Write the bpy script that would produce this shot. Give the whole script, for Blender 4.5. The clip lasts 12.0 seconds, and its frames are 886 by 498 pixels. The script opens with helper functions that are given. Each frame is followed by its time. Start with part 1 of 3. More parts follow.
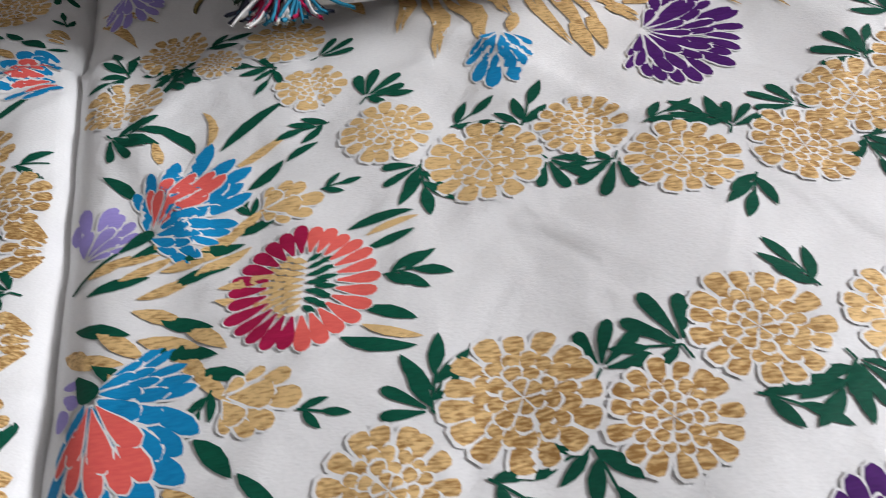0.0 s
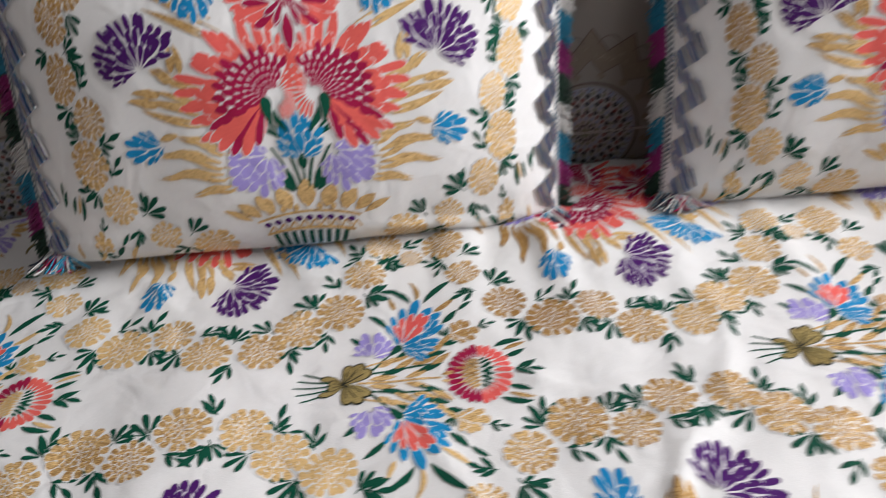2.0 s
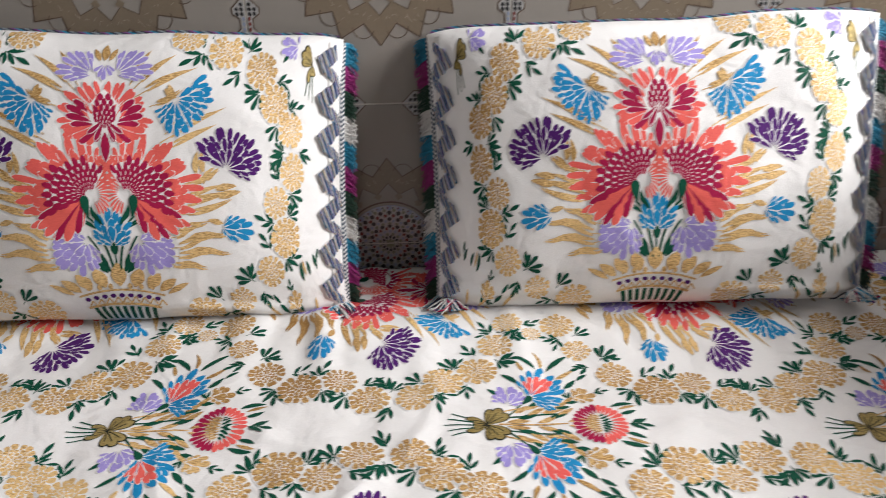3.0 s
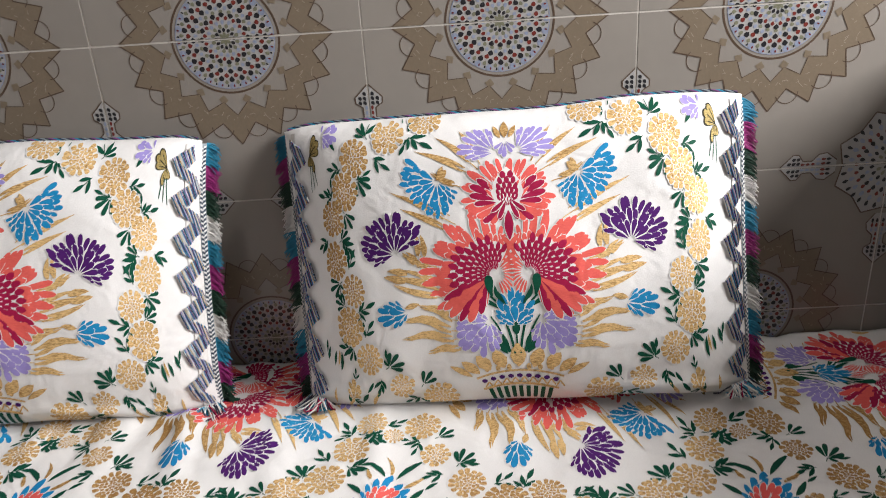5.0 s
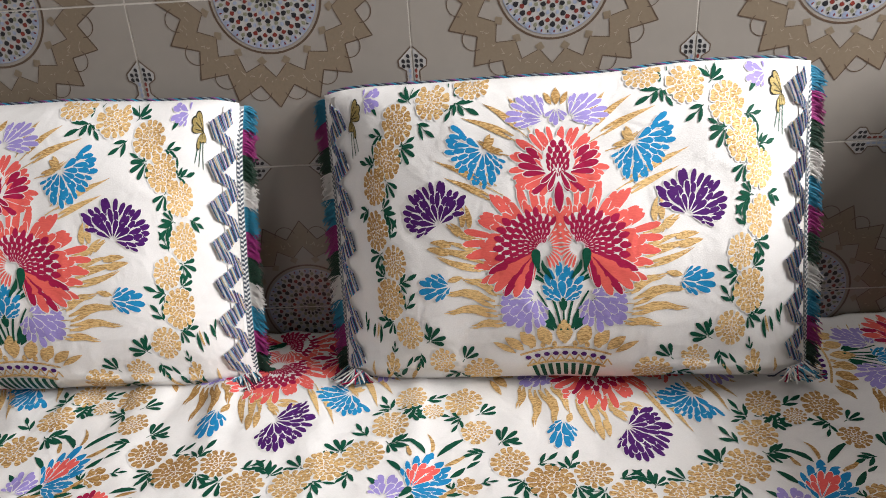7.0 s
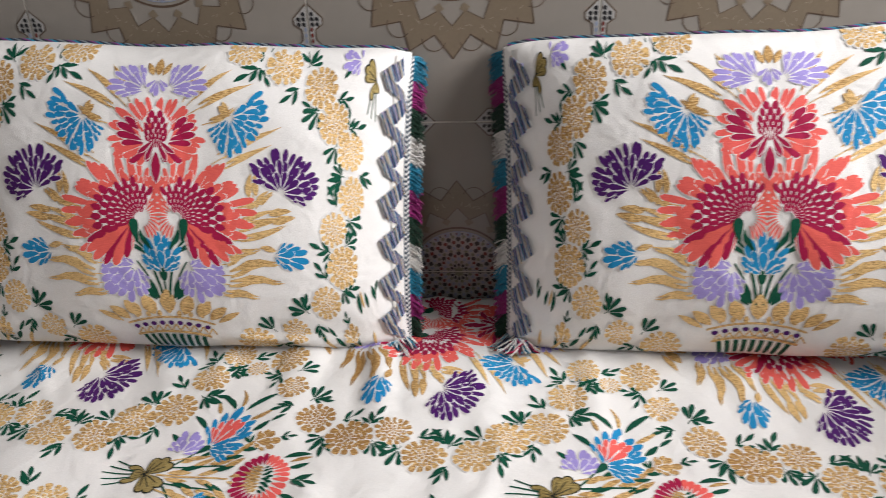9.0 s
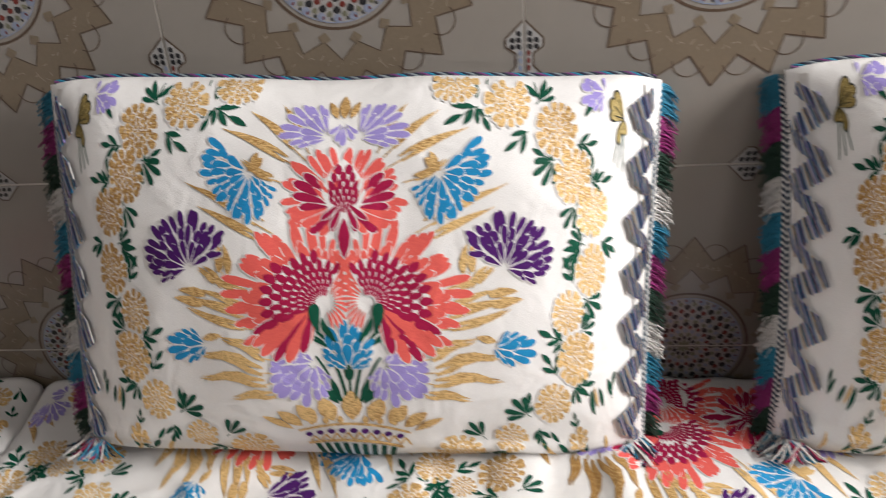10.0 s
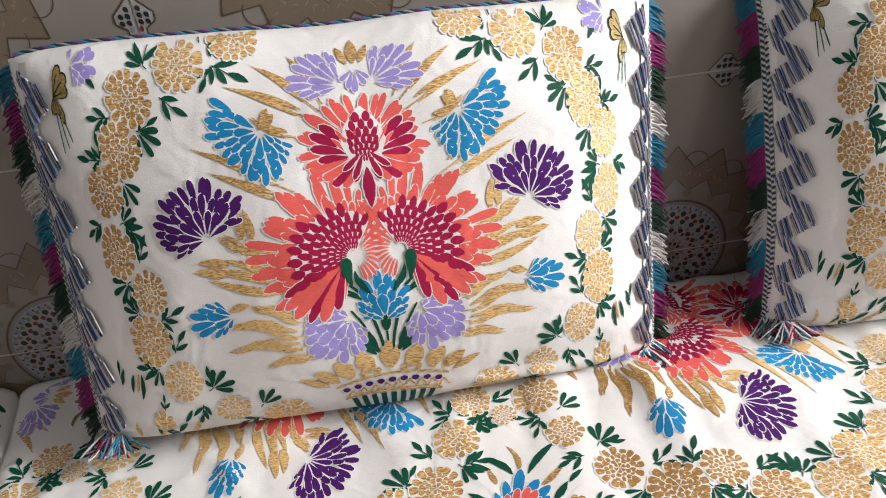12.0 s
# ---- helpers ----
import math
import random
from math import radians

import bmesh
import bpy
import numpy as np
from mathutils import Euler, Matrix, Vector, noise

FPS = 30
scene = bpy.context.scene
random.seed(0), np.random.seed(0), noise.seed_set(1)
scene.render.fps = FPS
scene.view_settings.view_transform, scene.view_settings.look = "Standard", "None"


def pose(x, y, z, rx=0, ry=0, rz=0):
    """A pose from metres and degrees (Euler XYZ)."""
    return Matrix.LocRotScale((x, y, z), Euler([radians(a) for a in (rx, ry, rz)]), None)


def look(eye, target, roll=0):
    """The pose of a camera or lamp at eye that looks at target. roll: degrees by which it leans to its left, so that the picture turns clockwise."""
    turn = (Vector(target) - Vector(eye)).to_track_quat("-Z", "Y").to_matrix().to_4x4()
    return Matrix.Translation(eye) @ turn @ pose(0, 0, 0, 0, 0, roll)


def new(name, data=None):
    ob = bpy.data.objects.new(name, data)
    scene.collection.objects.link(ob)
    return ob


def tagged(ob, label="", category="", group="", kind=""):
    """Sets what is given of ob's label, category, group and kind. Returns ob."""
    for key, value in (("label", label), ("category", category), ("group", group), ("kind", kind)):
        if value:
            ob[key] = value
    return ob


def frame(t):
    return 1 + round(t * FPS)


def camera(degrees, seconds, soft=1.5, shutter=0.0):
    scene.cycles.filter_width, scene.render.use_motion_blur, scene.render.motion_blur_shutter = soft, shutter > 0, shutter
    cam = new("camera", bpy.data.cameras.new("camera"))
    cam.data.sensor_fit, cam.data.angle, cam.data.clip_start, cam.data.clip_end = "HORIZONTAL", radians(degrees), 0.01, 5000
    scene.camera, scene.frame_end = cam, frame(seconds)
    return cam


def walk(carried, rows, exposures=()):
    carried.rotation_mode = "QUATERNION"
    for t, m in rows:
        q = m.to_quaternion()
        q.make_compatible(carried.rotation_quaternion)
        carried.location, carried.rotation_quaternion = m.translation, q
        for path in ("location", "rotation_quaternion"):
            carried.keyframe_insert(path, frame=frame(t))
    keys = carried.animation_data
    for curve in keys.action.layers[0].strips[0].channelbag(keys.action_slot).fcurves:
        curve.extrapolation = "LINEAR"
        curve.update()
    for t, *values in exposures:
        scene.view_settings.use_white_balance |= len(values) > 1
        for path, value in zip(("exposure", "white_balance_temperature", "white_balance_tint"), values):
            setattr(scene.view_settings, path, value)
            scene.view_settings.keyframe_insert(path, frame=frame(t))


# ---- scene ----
cam = camera(60.5, 12.0, soft=0.8, shutter=0.4)
PATH = [
    (0, (-0.039, 0.276, 0.705), (-0.054, 1.677, -0.723), -9.8),
    (0.5, (-0.004, 0.259, 0.699), (0.039, 1.648, -0.739), -8.2),
    (1, (0.065, 0.237, 0.789), (0.128, 1.617, -0.657), -7.5),
    (1.5, (0.151, 0.116, 0.921), (0.232, 1.593, -0.425), -5.1),
    (2, (0.312, -0.082, 1.036), (0.422, 1.528, -0.146), -3.6),
    (2.5, (0.472, -0.18, 1.091), (0.616, 1.54, 0.08), -2.8),
    (3, (0.638, -0.287, 1.103), (0.718, 1.486, 0.18), -0.7),
    (3.5, (0.729, -0.384, 1.101), (0.79, 1.438, 0.279), -1.9),
    (3.7, (0.756, -0.432, 1.099), (0.819, 1.393, 0.284), -2.1),
    (5.3, (0.936, -0.21, 1.139), (0.873, 1.628, 0.354), -4.1),
    (5.5, (0.926, -0.207, 1.137), (0.86, 1.626, 0.34), -4.1),
    (6, (0.919, -0.217, 1.125), (0.822, 1.61, 0.319), -4.1),
    (6.5, (0.92, -0.22, 1.124), (0.8, 1.599, 0.3), -4.1),
    (6.7, (0.912, -0.212, 1.13), (0.795, 1.598, 0.288), -4.0),
    (8.3, (0.796, -0.171, 1.112), (0.687, 1.586, 0.162), -2.7),
    (8.5, (0.771, -0.169, 1.108), (0.659, 1.586, 0.154), -2.8),
    (9, (0.664, -0.163, 1.102), (0.517, 1.601, 0.171), -2.2),
    (9.5, (0.531, -0.059, 1.074), (0.408, 1.707, 0.144), -1.7),
    (10, (0.387, 0.069, 1.086), (0.195, 1.83, 0.158), -4.0),
    (10.5, (0.283, 0.088, 1.116), (0.237, 1.851, 0.171), -8.0),
    (11, (0.254, 0.059, 1.118), (0.38, 1.814, 0.166), -8.1),
    (11.5, (0.235, 0.071, 1.099), (0.324, 1.789, 0.078), -7.5),
    (12, (0.226, 0.072, 1.092), (0.359, 1.75, 0.013), -6.3),
]
EXPOSURES = [(0, -0.35, 6150, 10), (0.5, -0.41, 6150, 10), (1, -0.50, 6150, 10), (1.5, -0.52, 6150, 10), (2.5, -0.52, 6500, 10), (3.7, -0.44, 6500, 10), (5.5, -0.48, 6600, 10),
             (6.7, -0.44, 6600, 10), (8.5, -0.46, 6550, 10), (9.2, -0.50, 6600, 10), (10, -0.28, 6700, 10), (12, -0.18, 6600, 10)]
walk(cam, [(t, look(eye, target, roll)) for t, eye, target, roll in PATH], EXPOSURES)

# ---- light: daylight through a window in the side wall ----
world = bpy.data.worlds.new("world")
scene.world = world
world.use_nodes = True
sky = world.node_tree.nodes.new("ShaderNodeTexSky")
sky.sky_type = "NISHITA"
sky.sun_disc = False
sky.sun_elevation = radians(40)
sky.sun_rotation = radians(110)
world.node_tree.links.new(sky.outputs[0], world.node_tree.nodes["Background"].inputs[0])
world.node_tree.nodes["Background"].inputs[1].default_value = 0.1

ROOM_X0, ROOM_X1, ROOM_Y0, ROOM_Y1, ROOM_Z = -1.8, 2.6, -2.8, 0.9, 2.75
WIN = (-0.40, 0.70, 1.42, 2.18)          # window in the side wall: y0, y1, z0, z1


def window_light(name, centre, aim, sx, sy, watts, colour):
    lamp = bpy.data.lights.new(name, "AREA")
    lamp.shape, lamp.size, lamp.size_y = "RECTANGLE", sx, sy
    lamp.energy, lamp.color = watts, colour
    ob = new(name, lamp)
    ob.matrix_world = look(centre, aim)
    return ob


window_light("window_daylight", (ROOM_X1 + 0.02, (WIN[0] + WIN[1]) / 2, (WIN[2] + WIN[3]) / 2),
             (0.0, (WIN[0] + WIN[1]) / 2, (WIN[2] + WIN[3]) / 2), WIN[1] - WIN[0], WIN[3] - WIN[2], 146, (1.0, 0.988, 0.985))


# ---- materials ----
def mat(name, colour, rough=0.6, metal=0.0, vary=0.1, scale=40.0, bump=0.1, bump_scale=400.0, second=None, sheen=0.0,
        spec=0.5, big=3.0, random_hue=0.0):
    m = bpy.data.materials.new(name)
    m.use_nodes = True
    n, l = m.node_tree.nodes, m.node_tree.links
    p = n["Principled BSDF"]
    p.inputs["Roughness"].default_value = rough
    p.inputs["Metallic"].default_value = metal
    p.inputs["Specular IOR Level"].default_value = spec
    if sheen:
        p.inputs["Sheen Weight"].default_value = sheen
    tc = n.new("ShaderNodeTexCoord")
    a = n.new("ShaderNodeTexNoise")
    a.inputs["Scale"].default_value, a.inputs["Detail"].default_value = scale, 4
    b = n.new("ShaderNodeTexNoise")
    b.inputs["Scale"].default_value, b.inputs["Detail"].default_value = big, 3
    for t in (a, b):
        l.new(tc.outputs["Object"], t.inputs["Vector"])
    add = n.new("ShaderNodeMath")
    add.operation = "ADD"
    l.new(a.outputs[0], add.inputs[0])
    l.new(b.outputs[0], add.inputs[1])
    ramp = n.new("ShaderNodeValToRGB")
    c2 = second or [c * (1 - 2 * vary) for c in colour]
    ramp.color_ramp.elements[0].position, ramp.color_ramp.elements[1].position = 0.3, 0.7
    ramp.color_ramp.elements[0].color = (*c2, 1)
    ramp.color_ramp.elements[1].color = (*colour, 1)
    half = n.new("ShaderNodeMath")
    half.operation = "MULTIPLY"
    half.inputs[1].default_value = 0.5
    l.new(add.outputs[0], half.inputs[0])
    l.new(half.outputs[0], ramp.inputs[0])
    out = ramp.outputs[0]
    if random_hue:
        info = n.new("ShaderNodeObjectInfo")
        hsv = n.new("ShaderNodeHueSaturation")
        rng = n.new("ShaderNodeMapRange")
        rng.inputs["To Min"].default_value, rng.inputs["To Max"].default_value = 1 - random_hue, 1 + random_hue
        l.new(info.outputs["Random"], rng.inputs["Value"])
        l.new(rng.outputs[0], hsv.inputs["Value"])
        l.new(out, hsv.inputs["Color"])
        out = hsv.outputs[0]
    l.new(out, p.inputs["Base Color"])
    if bump:
        bn = n.new("ShaderNodeTexNoise")
        bn.inputs["Scale"].default_value, bn.inputs["Detail"].default_value = bump_scale, 2
        l.new(tc.outputs["Object"], bn.inputs["Vector"])
        bu = n.new("ShaderNodeBump")
        bu.inputs["Strength"].default_value, bu.inputs["Distance"].default_value = bump, 0.001
        l.new(bn.outputs[0], bu.inputs["Height"])
        l.new(bu.outputs[0], p.inputs["Normal"])
    return m


def woven(name, colour, second, rough, metal, streak=(170, 1000, 1000), spark=False, bump=0.3):
    """Thread-covered surface: fine weft streaks of two tones over broader fading."""
    m = mat(name, colour, rough, metal, 0.12, 160, 0, second=second)
    n, l = m.node_tree.nodes, m.node_tree.links
    p = n["Principled BSDF"]
    tc = n["Texture Coordinate"]
    turn = n.new("ShaderNodeMapping")
    turn.inputs["Scale"].default_value = streak
    turn.inputs["Rotation"].default_value = (0, radians(4), radians(5))
    l.new(tc.outputs["Object"], turn.inputs["Vector"])
    w = n.new("ShaderNodeTexNoise")
    w.inputs["Scale"].default_value, w.inputs["Detail"].default_value = 1.0, 2.0
    l.new(turn.outputs[0], w.inputs["Vector"])
    for link in list(l):
        if link.to_node.type == "MATH" and link.to_socket == link.to_node.inputs[0] and link.to_node.operation == "ADD":
            l.remove(link)
    add = [q for q in n if q.type == "MATH" and q.operation == "ADD"][0]
    l.new(w.outputs[0], add.inputs[0])
    bu = n.new("ShaderNodeBump")
    bu.inputs["Strength"].default_value, bu.inputs["Distance"].default_value = bump, 0.0008
    l.new(w.outputs[0], bu.inputs["Height"])
    soft_folds = n.new("ShaderNodeTexNoise")
    soft_folds.inputs["Scale"].default_value, soft_folds.inputs["Detail"].default_value = 17, 2.0
    soft_folds.inputs["Distortion"].default_value = 0.6
    l.new(tc.outputs["Object"], soft_folds.inputs["Vector"])
    crinkle = n.new("ShaderNodeBump")
    crinkle.inputs["Strength"].default_value, crinkle.inputs["Distance"].default_value = 0.38, 0.012
    l.new(soft_folds.outputs[0], crinkle.inputs["Height"])
    l.new(crinkle.outputs[0], bu.inputs["Normal"])
    l.new(bu.outputs[0], p.inputs["Normal"])
    p.inputs["Specular IOR Level"].default_value = 0.35 if rough < .6 else 0.15
    if spark:
        p.inputs["Specular IOR Level"].default_value = 0.3
        ramp = [q for q in n if q.type == "VALTORGB"][0]
        ramp.color_ramp.elements[0].position, ramp.color_ramp.elements[1].position = 0.42, 0.56
        r = n.new("ShaderNodeMapRange")
        r.inputs["From Min"].default_value, r.inputs["From Max"].default_value = 0.45, 0.68
        r.inputs["To Min"].default_value, r.inputs["To Max"].default_value = 0.65, 0.48
        l.new(w.outputs[0], r.inputs["Value"])
        l.new(r.outputs[0], p.inputs["Roughness"])
    return m


M = {
    "satin": woven("white_satin", (0.81, 0.80, 0.795), (0.70, 0.69, 0.685), 0.5, 0, (450, 1100, 1100), bump=0.30),
    "gold": woven("gold_lurex", (0.76, 0.52, 0.235), (0.32, 0.17, 0.05), 0.45, 0.15, (200, 800, 800), True, 0.8),
    "olive": woven("old_gold_thread", (0.40, 0.31, 0.12), (0.21, 0.15, 0.045), 0.45, 0.25, (260, 1000, 1000), True, 0.6),
    "green": woven("green_thread", (0.005, 0.092, 0.052), (0.002, 0.042, 0.026), 0.65, 0),
    "blue": woven("blue_thread", (0.014, 0.27, 0.54), (0.008, 0.17, 0.40), 0.65, 0),
    "lavender": woven("lavender_thread", (0.36, 0.30, 0.66), (0.27, 0.22, 0.54), 0.65, 0),
    "purple": woven("purple_thread", (0.085, 0.014, 0.16), (0.045, 0.007, 0.09), 0.65, 0),
    "coral": woven("coral_thread", (0.80, 0.145, 0.115), (0.66, 0.085, 0.085), 0.65, 0),
    "crimson": woven("crimson_thread", (0.40, 0.012, 0.07), (0.26, 0.006, 0.045), 0.65, 0),
    "dark": woven("dark_outline_thread", (0.02, 0.025, 0.02), (0.01, 0.012, 0.01), 0.7, 0),
    "cotton": mat("white_cotton_thread", (0.74, 0.72, 0.70), 0.75, 0, 0.1, 200, 0.3, 900),
    "teal": mat("teal_thread", (0.02, 0.27, 0.44), 0.6, 0, 0.2, 300, 0.3, 900),
    "plum": mat("plum_thread", (0.22, 0.06, 0.22), 0.55, 0, 0.2, 300, 0.3, 900),
    "magenta": mat("magenta_thread", (0.36, 0.02, 0.20), 0.55, 0, 0.2, 300, 0.3, 900),
    "bottle": mat("bottle_green_thread", (0.008, 0.05, 0.028), 0.55, 0, 0.2, 300, 0.3, 900),
    "navy": mat("navy_thread", (0.02, 0.025, 0.055), 0.6, 0, 0.2, 300, 0.3, 900),
    "greybraid": mat("grey_braid_thread", (0.28, 0.33, 0.36), 0.6, 0, 0.2, 300, 0.3, 900),
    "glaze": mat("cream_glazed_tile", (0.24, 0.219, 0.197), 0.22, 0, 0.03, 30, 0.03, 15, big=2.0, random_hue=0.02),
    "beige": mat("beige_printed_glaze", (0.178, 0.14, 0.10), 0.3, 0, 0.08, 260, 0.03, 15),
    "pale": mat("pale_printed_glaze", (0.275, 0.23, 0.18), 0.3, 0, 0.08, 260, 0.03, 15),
    "line": mat("brown_printed_line", (0.10, 0.065, 0.045), 0.3, 0, 0.2, 200, 0),
    "black": mat("black_printed_glaze", (0.018, 0.018, 0.022), 0.3, 0, 0.2, 200, 0),
    "rust": mat("rust_printed_glaze", (0.17, 0.025, 0.018), 0.3, 0, 0.2, 200, 0),
    "sky_blue": mat("blue_grey_printed_glaze", (0.25, 0.29, 0.40), 0.3, 0, 0.2, 200, 0),
    "mossy": mat("green_grey_printed_glaze", (0.19, 0.19, 0.13), 0.3, 0, 0.2, 200, 0),
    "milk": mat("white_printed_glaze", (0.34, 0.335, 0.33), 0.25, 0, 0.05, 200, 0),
    "grout": mat("white_grout", (0.50, 0.47, 0.43), 0.9, 0, 0.1, 80, 0.4, 300),
    "plaster": mat("grey_beige_plaster", (0.50, 0.485, 0.475), 0.85, 0, 0.05, 12, 0.2, 60),
    "floor": mat("floor_tile", (0.22, 0.19, 0.165), 0.35, 0, 0.08, 8, 0.05, 30),
    "wood": mat("dark_wood", (0.13, 0.07, 0.035), 0.45, 0, 0.25, 18, 0.2, 60),
    "frame": mat("white_window_paint", (0.75, 0.74, 0.72), 0.4, 0, 0.04, 20, 0.05, 80),
}


# ---- mesh helpers ----
def mesh_object(name, verts, faces, material, parent=None, smooth=True, slots=None, face_slots=None):
    me = bpy.data.meshes.new(name)
    me.from_pydata([tuple(v) for v in verts], [], [tuple(f) for f in faces])
    for s in (slots or [material]):
        me.materials.append(M[s])
    if face_slots is not None:
        me.polygons.foreach_set("material_index", face_slots)
    if smooth:
        me.polygons.foreach_set("use_smooth", [True] * len(me.polygons))
    me.update()
    ob = new(name, me)
    if parent:
        ob.parent = parent
    return ob


def part(name, bm, material, parent, label=""):
    me = bpy.data.meshes.new(name)
    bm.to_mesh(me)
    bm.free()
    me.materials.append(M[material])
    ob = new(name, me)
    ob.parent = parent
    return tagged(ob, label)


def box(x0, x1, y0, y1, z0, z1, bevel=0.0):
    bm = bmesh.new()
    bmesh.ops.create_cube(bm, size=1)
    for v in bm.verts:
        v.co = ((x0 + x1) / 2 + v.co.x * (x1 - x0), (y0 + y1) / 2 + v.co.y * (y1 - y0), (z0 + z1) / 2 + v.co.z * (z1 - z0))
    if bevel:
        bmesh.ops.bevel(bm, geom=bm.edges[:], offset=bevel, segments=2, affect="EDGES")
    return bm


def solid(name, bm, material, label, category, kind="structure"):
    me = bpy.data.meshes.new(name)
    bm.to_mesh(me)
    bm.free()
    me.materials.append(M[material])
    return tagged(new(name, me), label, category, kind=kind)


# ---- the room ----
T = 0.2
solid("floor", box(ROOM_X0 - T, ROOM_X1 + T, ROOM_Y0 - T, ROOM_Y1 + T, -0.1, 0), "floor", "plain beige tiled floor of the room", "floor")
solid("ceiling", box(ROOM_X0 - T, ROOM_X1 + T, ROOM_Y0 - T, ROOM_Y1 + T, ROOM_Z, ROOM_Z + 0.1), "plaster", "plain plaster ceiling", "ceiling")
solid("wall_west", box(ROOM_X0 - T, ROOM_X0, ROOM_Y0 - T, ROOM_Y1 + T, 0, ROOM_Z), "plaster", "plain plastered side wall", "wall")
solid("wall_south", box(ROOM_X0, ROOM_X1, ROOM_Y0 - T, ROOM_Y0, 0, ROOM_Z), "plaster", "plain plastered wall across the room", "wall")
# added unseen blocker: cuts the window light off the bench's right end
solid("shade_wall", box(1.665, 1.80, -.60, ROOM_Y1, 0, 0.96), "plaster", "plain low plastered wall added out of view to shade the bench's end", "wall")
east = tagged(new("wall_east"), "plastered side wall with a window opening", "wall", kind="structure")
for y0, y1, z0, z1 in ((ROOM_Y0 - T, WIN[0], 0, ROOM_Z), (WIN[1], ROOM_Y1 + T, 0, ROOM_Z), (WIN[0], WIN[1], 0, WIN[2]), (WIN[0], WIN[1], WIN[3], ROOM_Z)):
    part("wall_panel", box(ROOM_X1, ROOM_X1 + T, y0, y1, z0, z1), "plaster", east)
win = tagged(new("window_1"), "white painted window frame in the side wall", "window", kind="structure")
for y0, y1, z0, z1 in ((WIN[0], WIN[0] + 0.05, WIN[2], WIN[3]), (WIN[1] - 0.05, WIN[1], WIN[2], WIN[3]),
                       (WIN[0] + 0.05, WIN[1] - 0.05, WIN[2], WIN[2] + 0.05), (WIN[0] + 0.05, WIN[1] - 0.05, WIN[3] - 0.05, WIN[3])):
    part("window_frame", box(ROOM_X1 + 0.06, ROOM_X1 + 0.1, y0 + 0.001, y1 - 0.001, z0 + 0.001, z1 - 0.001, 0.004), "frame", win)

# ---- fabric design: strokes in repeat coordinates (across R, along U) ----
REP_R, REP_U = 0.676, 0.49
rnd = random.Random(7)
SHAPES = {
    "drop": ((0, .25, .5, .75, .92, 1), (.18, .5, .85, 1, .78, .25)),
    "leaf": ((0, .2, .45, .7, .88, 1), (.1, .68, 1, .8, .42, .04)),
    "flame": ((0, .2, .4, .62, .82, 1), (.35, .85, 1, .72, .5, .06)),
    "stem": ((0, .2, .4, .6, .8, 1), (1, 1, 1, 1, 1, .8)),
    "scale": ((0, .2, .45, .7, .88, 1), (.3, .85, 1, .85, .5, .05)),
}


def petal(x, y, ang, length, hw, colour, shape="drop", bend=0.0, lift=0.0, wave=0.0):
    """One thread-covered petal: a stroke that starts at x, y and runs along ang (degrees), turning by bend degrees on the way."""
    ss, ww = SHAPES[shape]
    pts, px, py, last = [], x, y, 0.0
    for s, w in zip(ss, ww):
        a = radians(ang + bend * (s + last) / 2 + wave * math.sin(6.283 * (s + last) / 2))
        px, py = px + math.cos(a) * length * (s - last), py + math.sin(a) * length * (s - last)
        last = s
        pts.append((px, py, math.cos(a), math.sin(a), w * hw))
    return (colour, pts, lift)


def mirrored(strokes):
    return [(c, [(-x, y, -dx, dy, w) for x, y, dx, dy, w in pts], lift) for c, pts, lift in strokes]


def wedge(x, y, ang, r0, r1, delta, colour, gap=.0006, tip="round", bend=0.0, base=1.0):
    """A petal that fills a wedge of delta degrees round x, y between two radii, up to a thin gap."""
    ss = (0, .22, .48, .74, .92, 1)
    form = {"round": (base, 1, 1, 1, .82, .38), "point": (base, 1, 1, .82, .42, .05), "scale": (.12, .62, 1, .78, .36, .05), "lobe": (.5, .85, 1, .95, .66, .12), "lance": (.38, .84, 1, .92, .58, .08)}[tip]
    d, pts = radians(ang), []
    for q, f in zip(ss, form):
        r = r0 + (r1 - r0) * q
        a = d + radians(bend) * q
        w = max(.0004, r * math.tan(radians(delta) / 2) - gap) * f
        pts.append((x + r * math.cos(a), y + r * math.sin(a), math.cos(a), math.sin(a), w))
    return (colour, pts, 0.0)


def outlined(strokes, layer, edge=.0013):
    """A ring of petals over the ones below: each has a thin white border."""
    out = []
    for i, (c, pts, q) in enumerate(strokes):
        q = layer * .00022 + (i % 3) * .00004
        n = len(pts) - 1
        rim = [(x + (dx * edge if k == n else -dx * edge if k == 0 else 0), y + (dy * edge if k == n else -dy * edge if k == 0 else 0), dx, dy, w + edge * min(1, w / .0022)) for k, (x, y, dx, dy, w) in enumerate(pts)]
        out += [("satin", rim, q), (c, pts, q + .00016)]
    return out


def table_at(table, a):
    """Reach in direction a, read from a list of (degrees, metres) in rising order."""
    for (a0, r0), (a1, r1) in zip(table, table[1:]):
        if a <= a1:
            return r0 + (r1 - r0) * max(0.0, min(1.0, (a - a0) / (a1 - a0)))
    return table[-1][1]


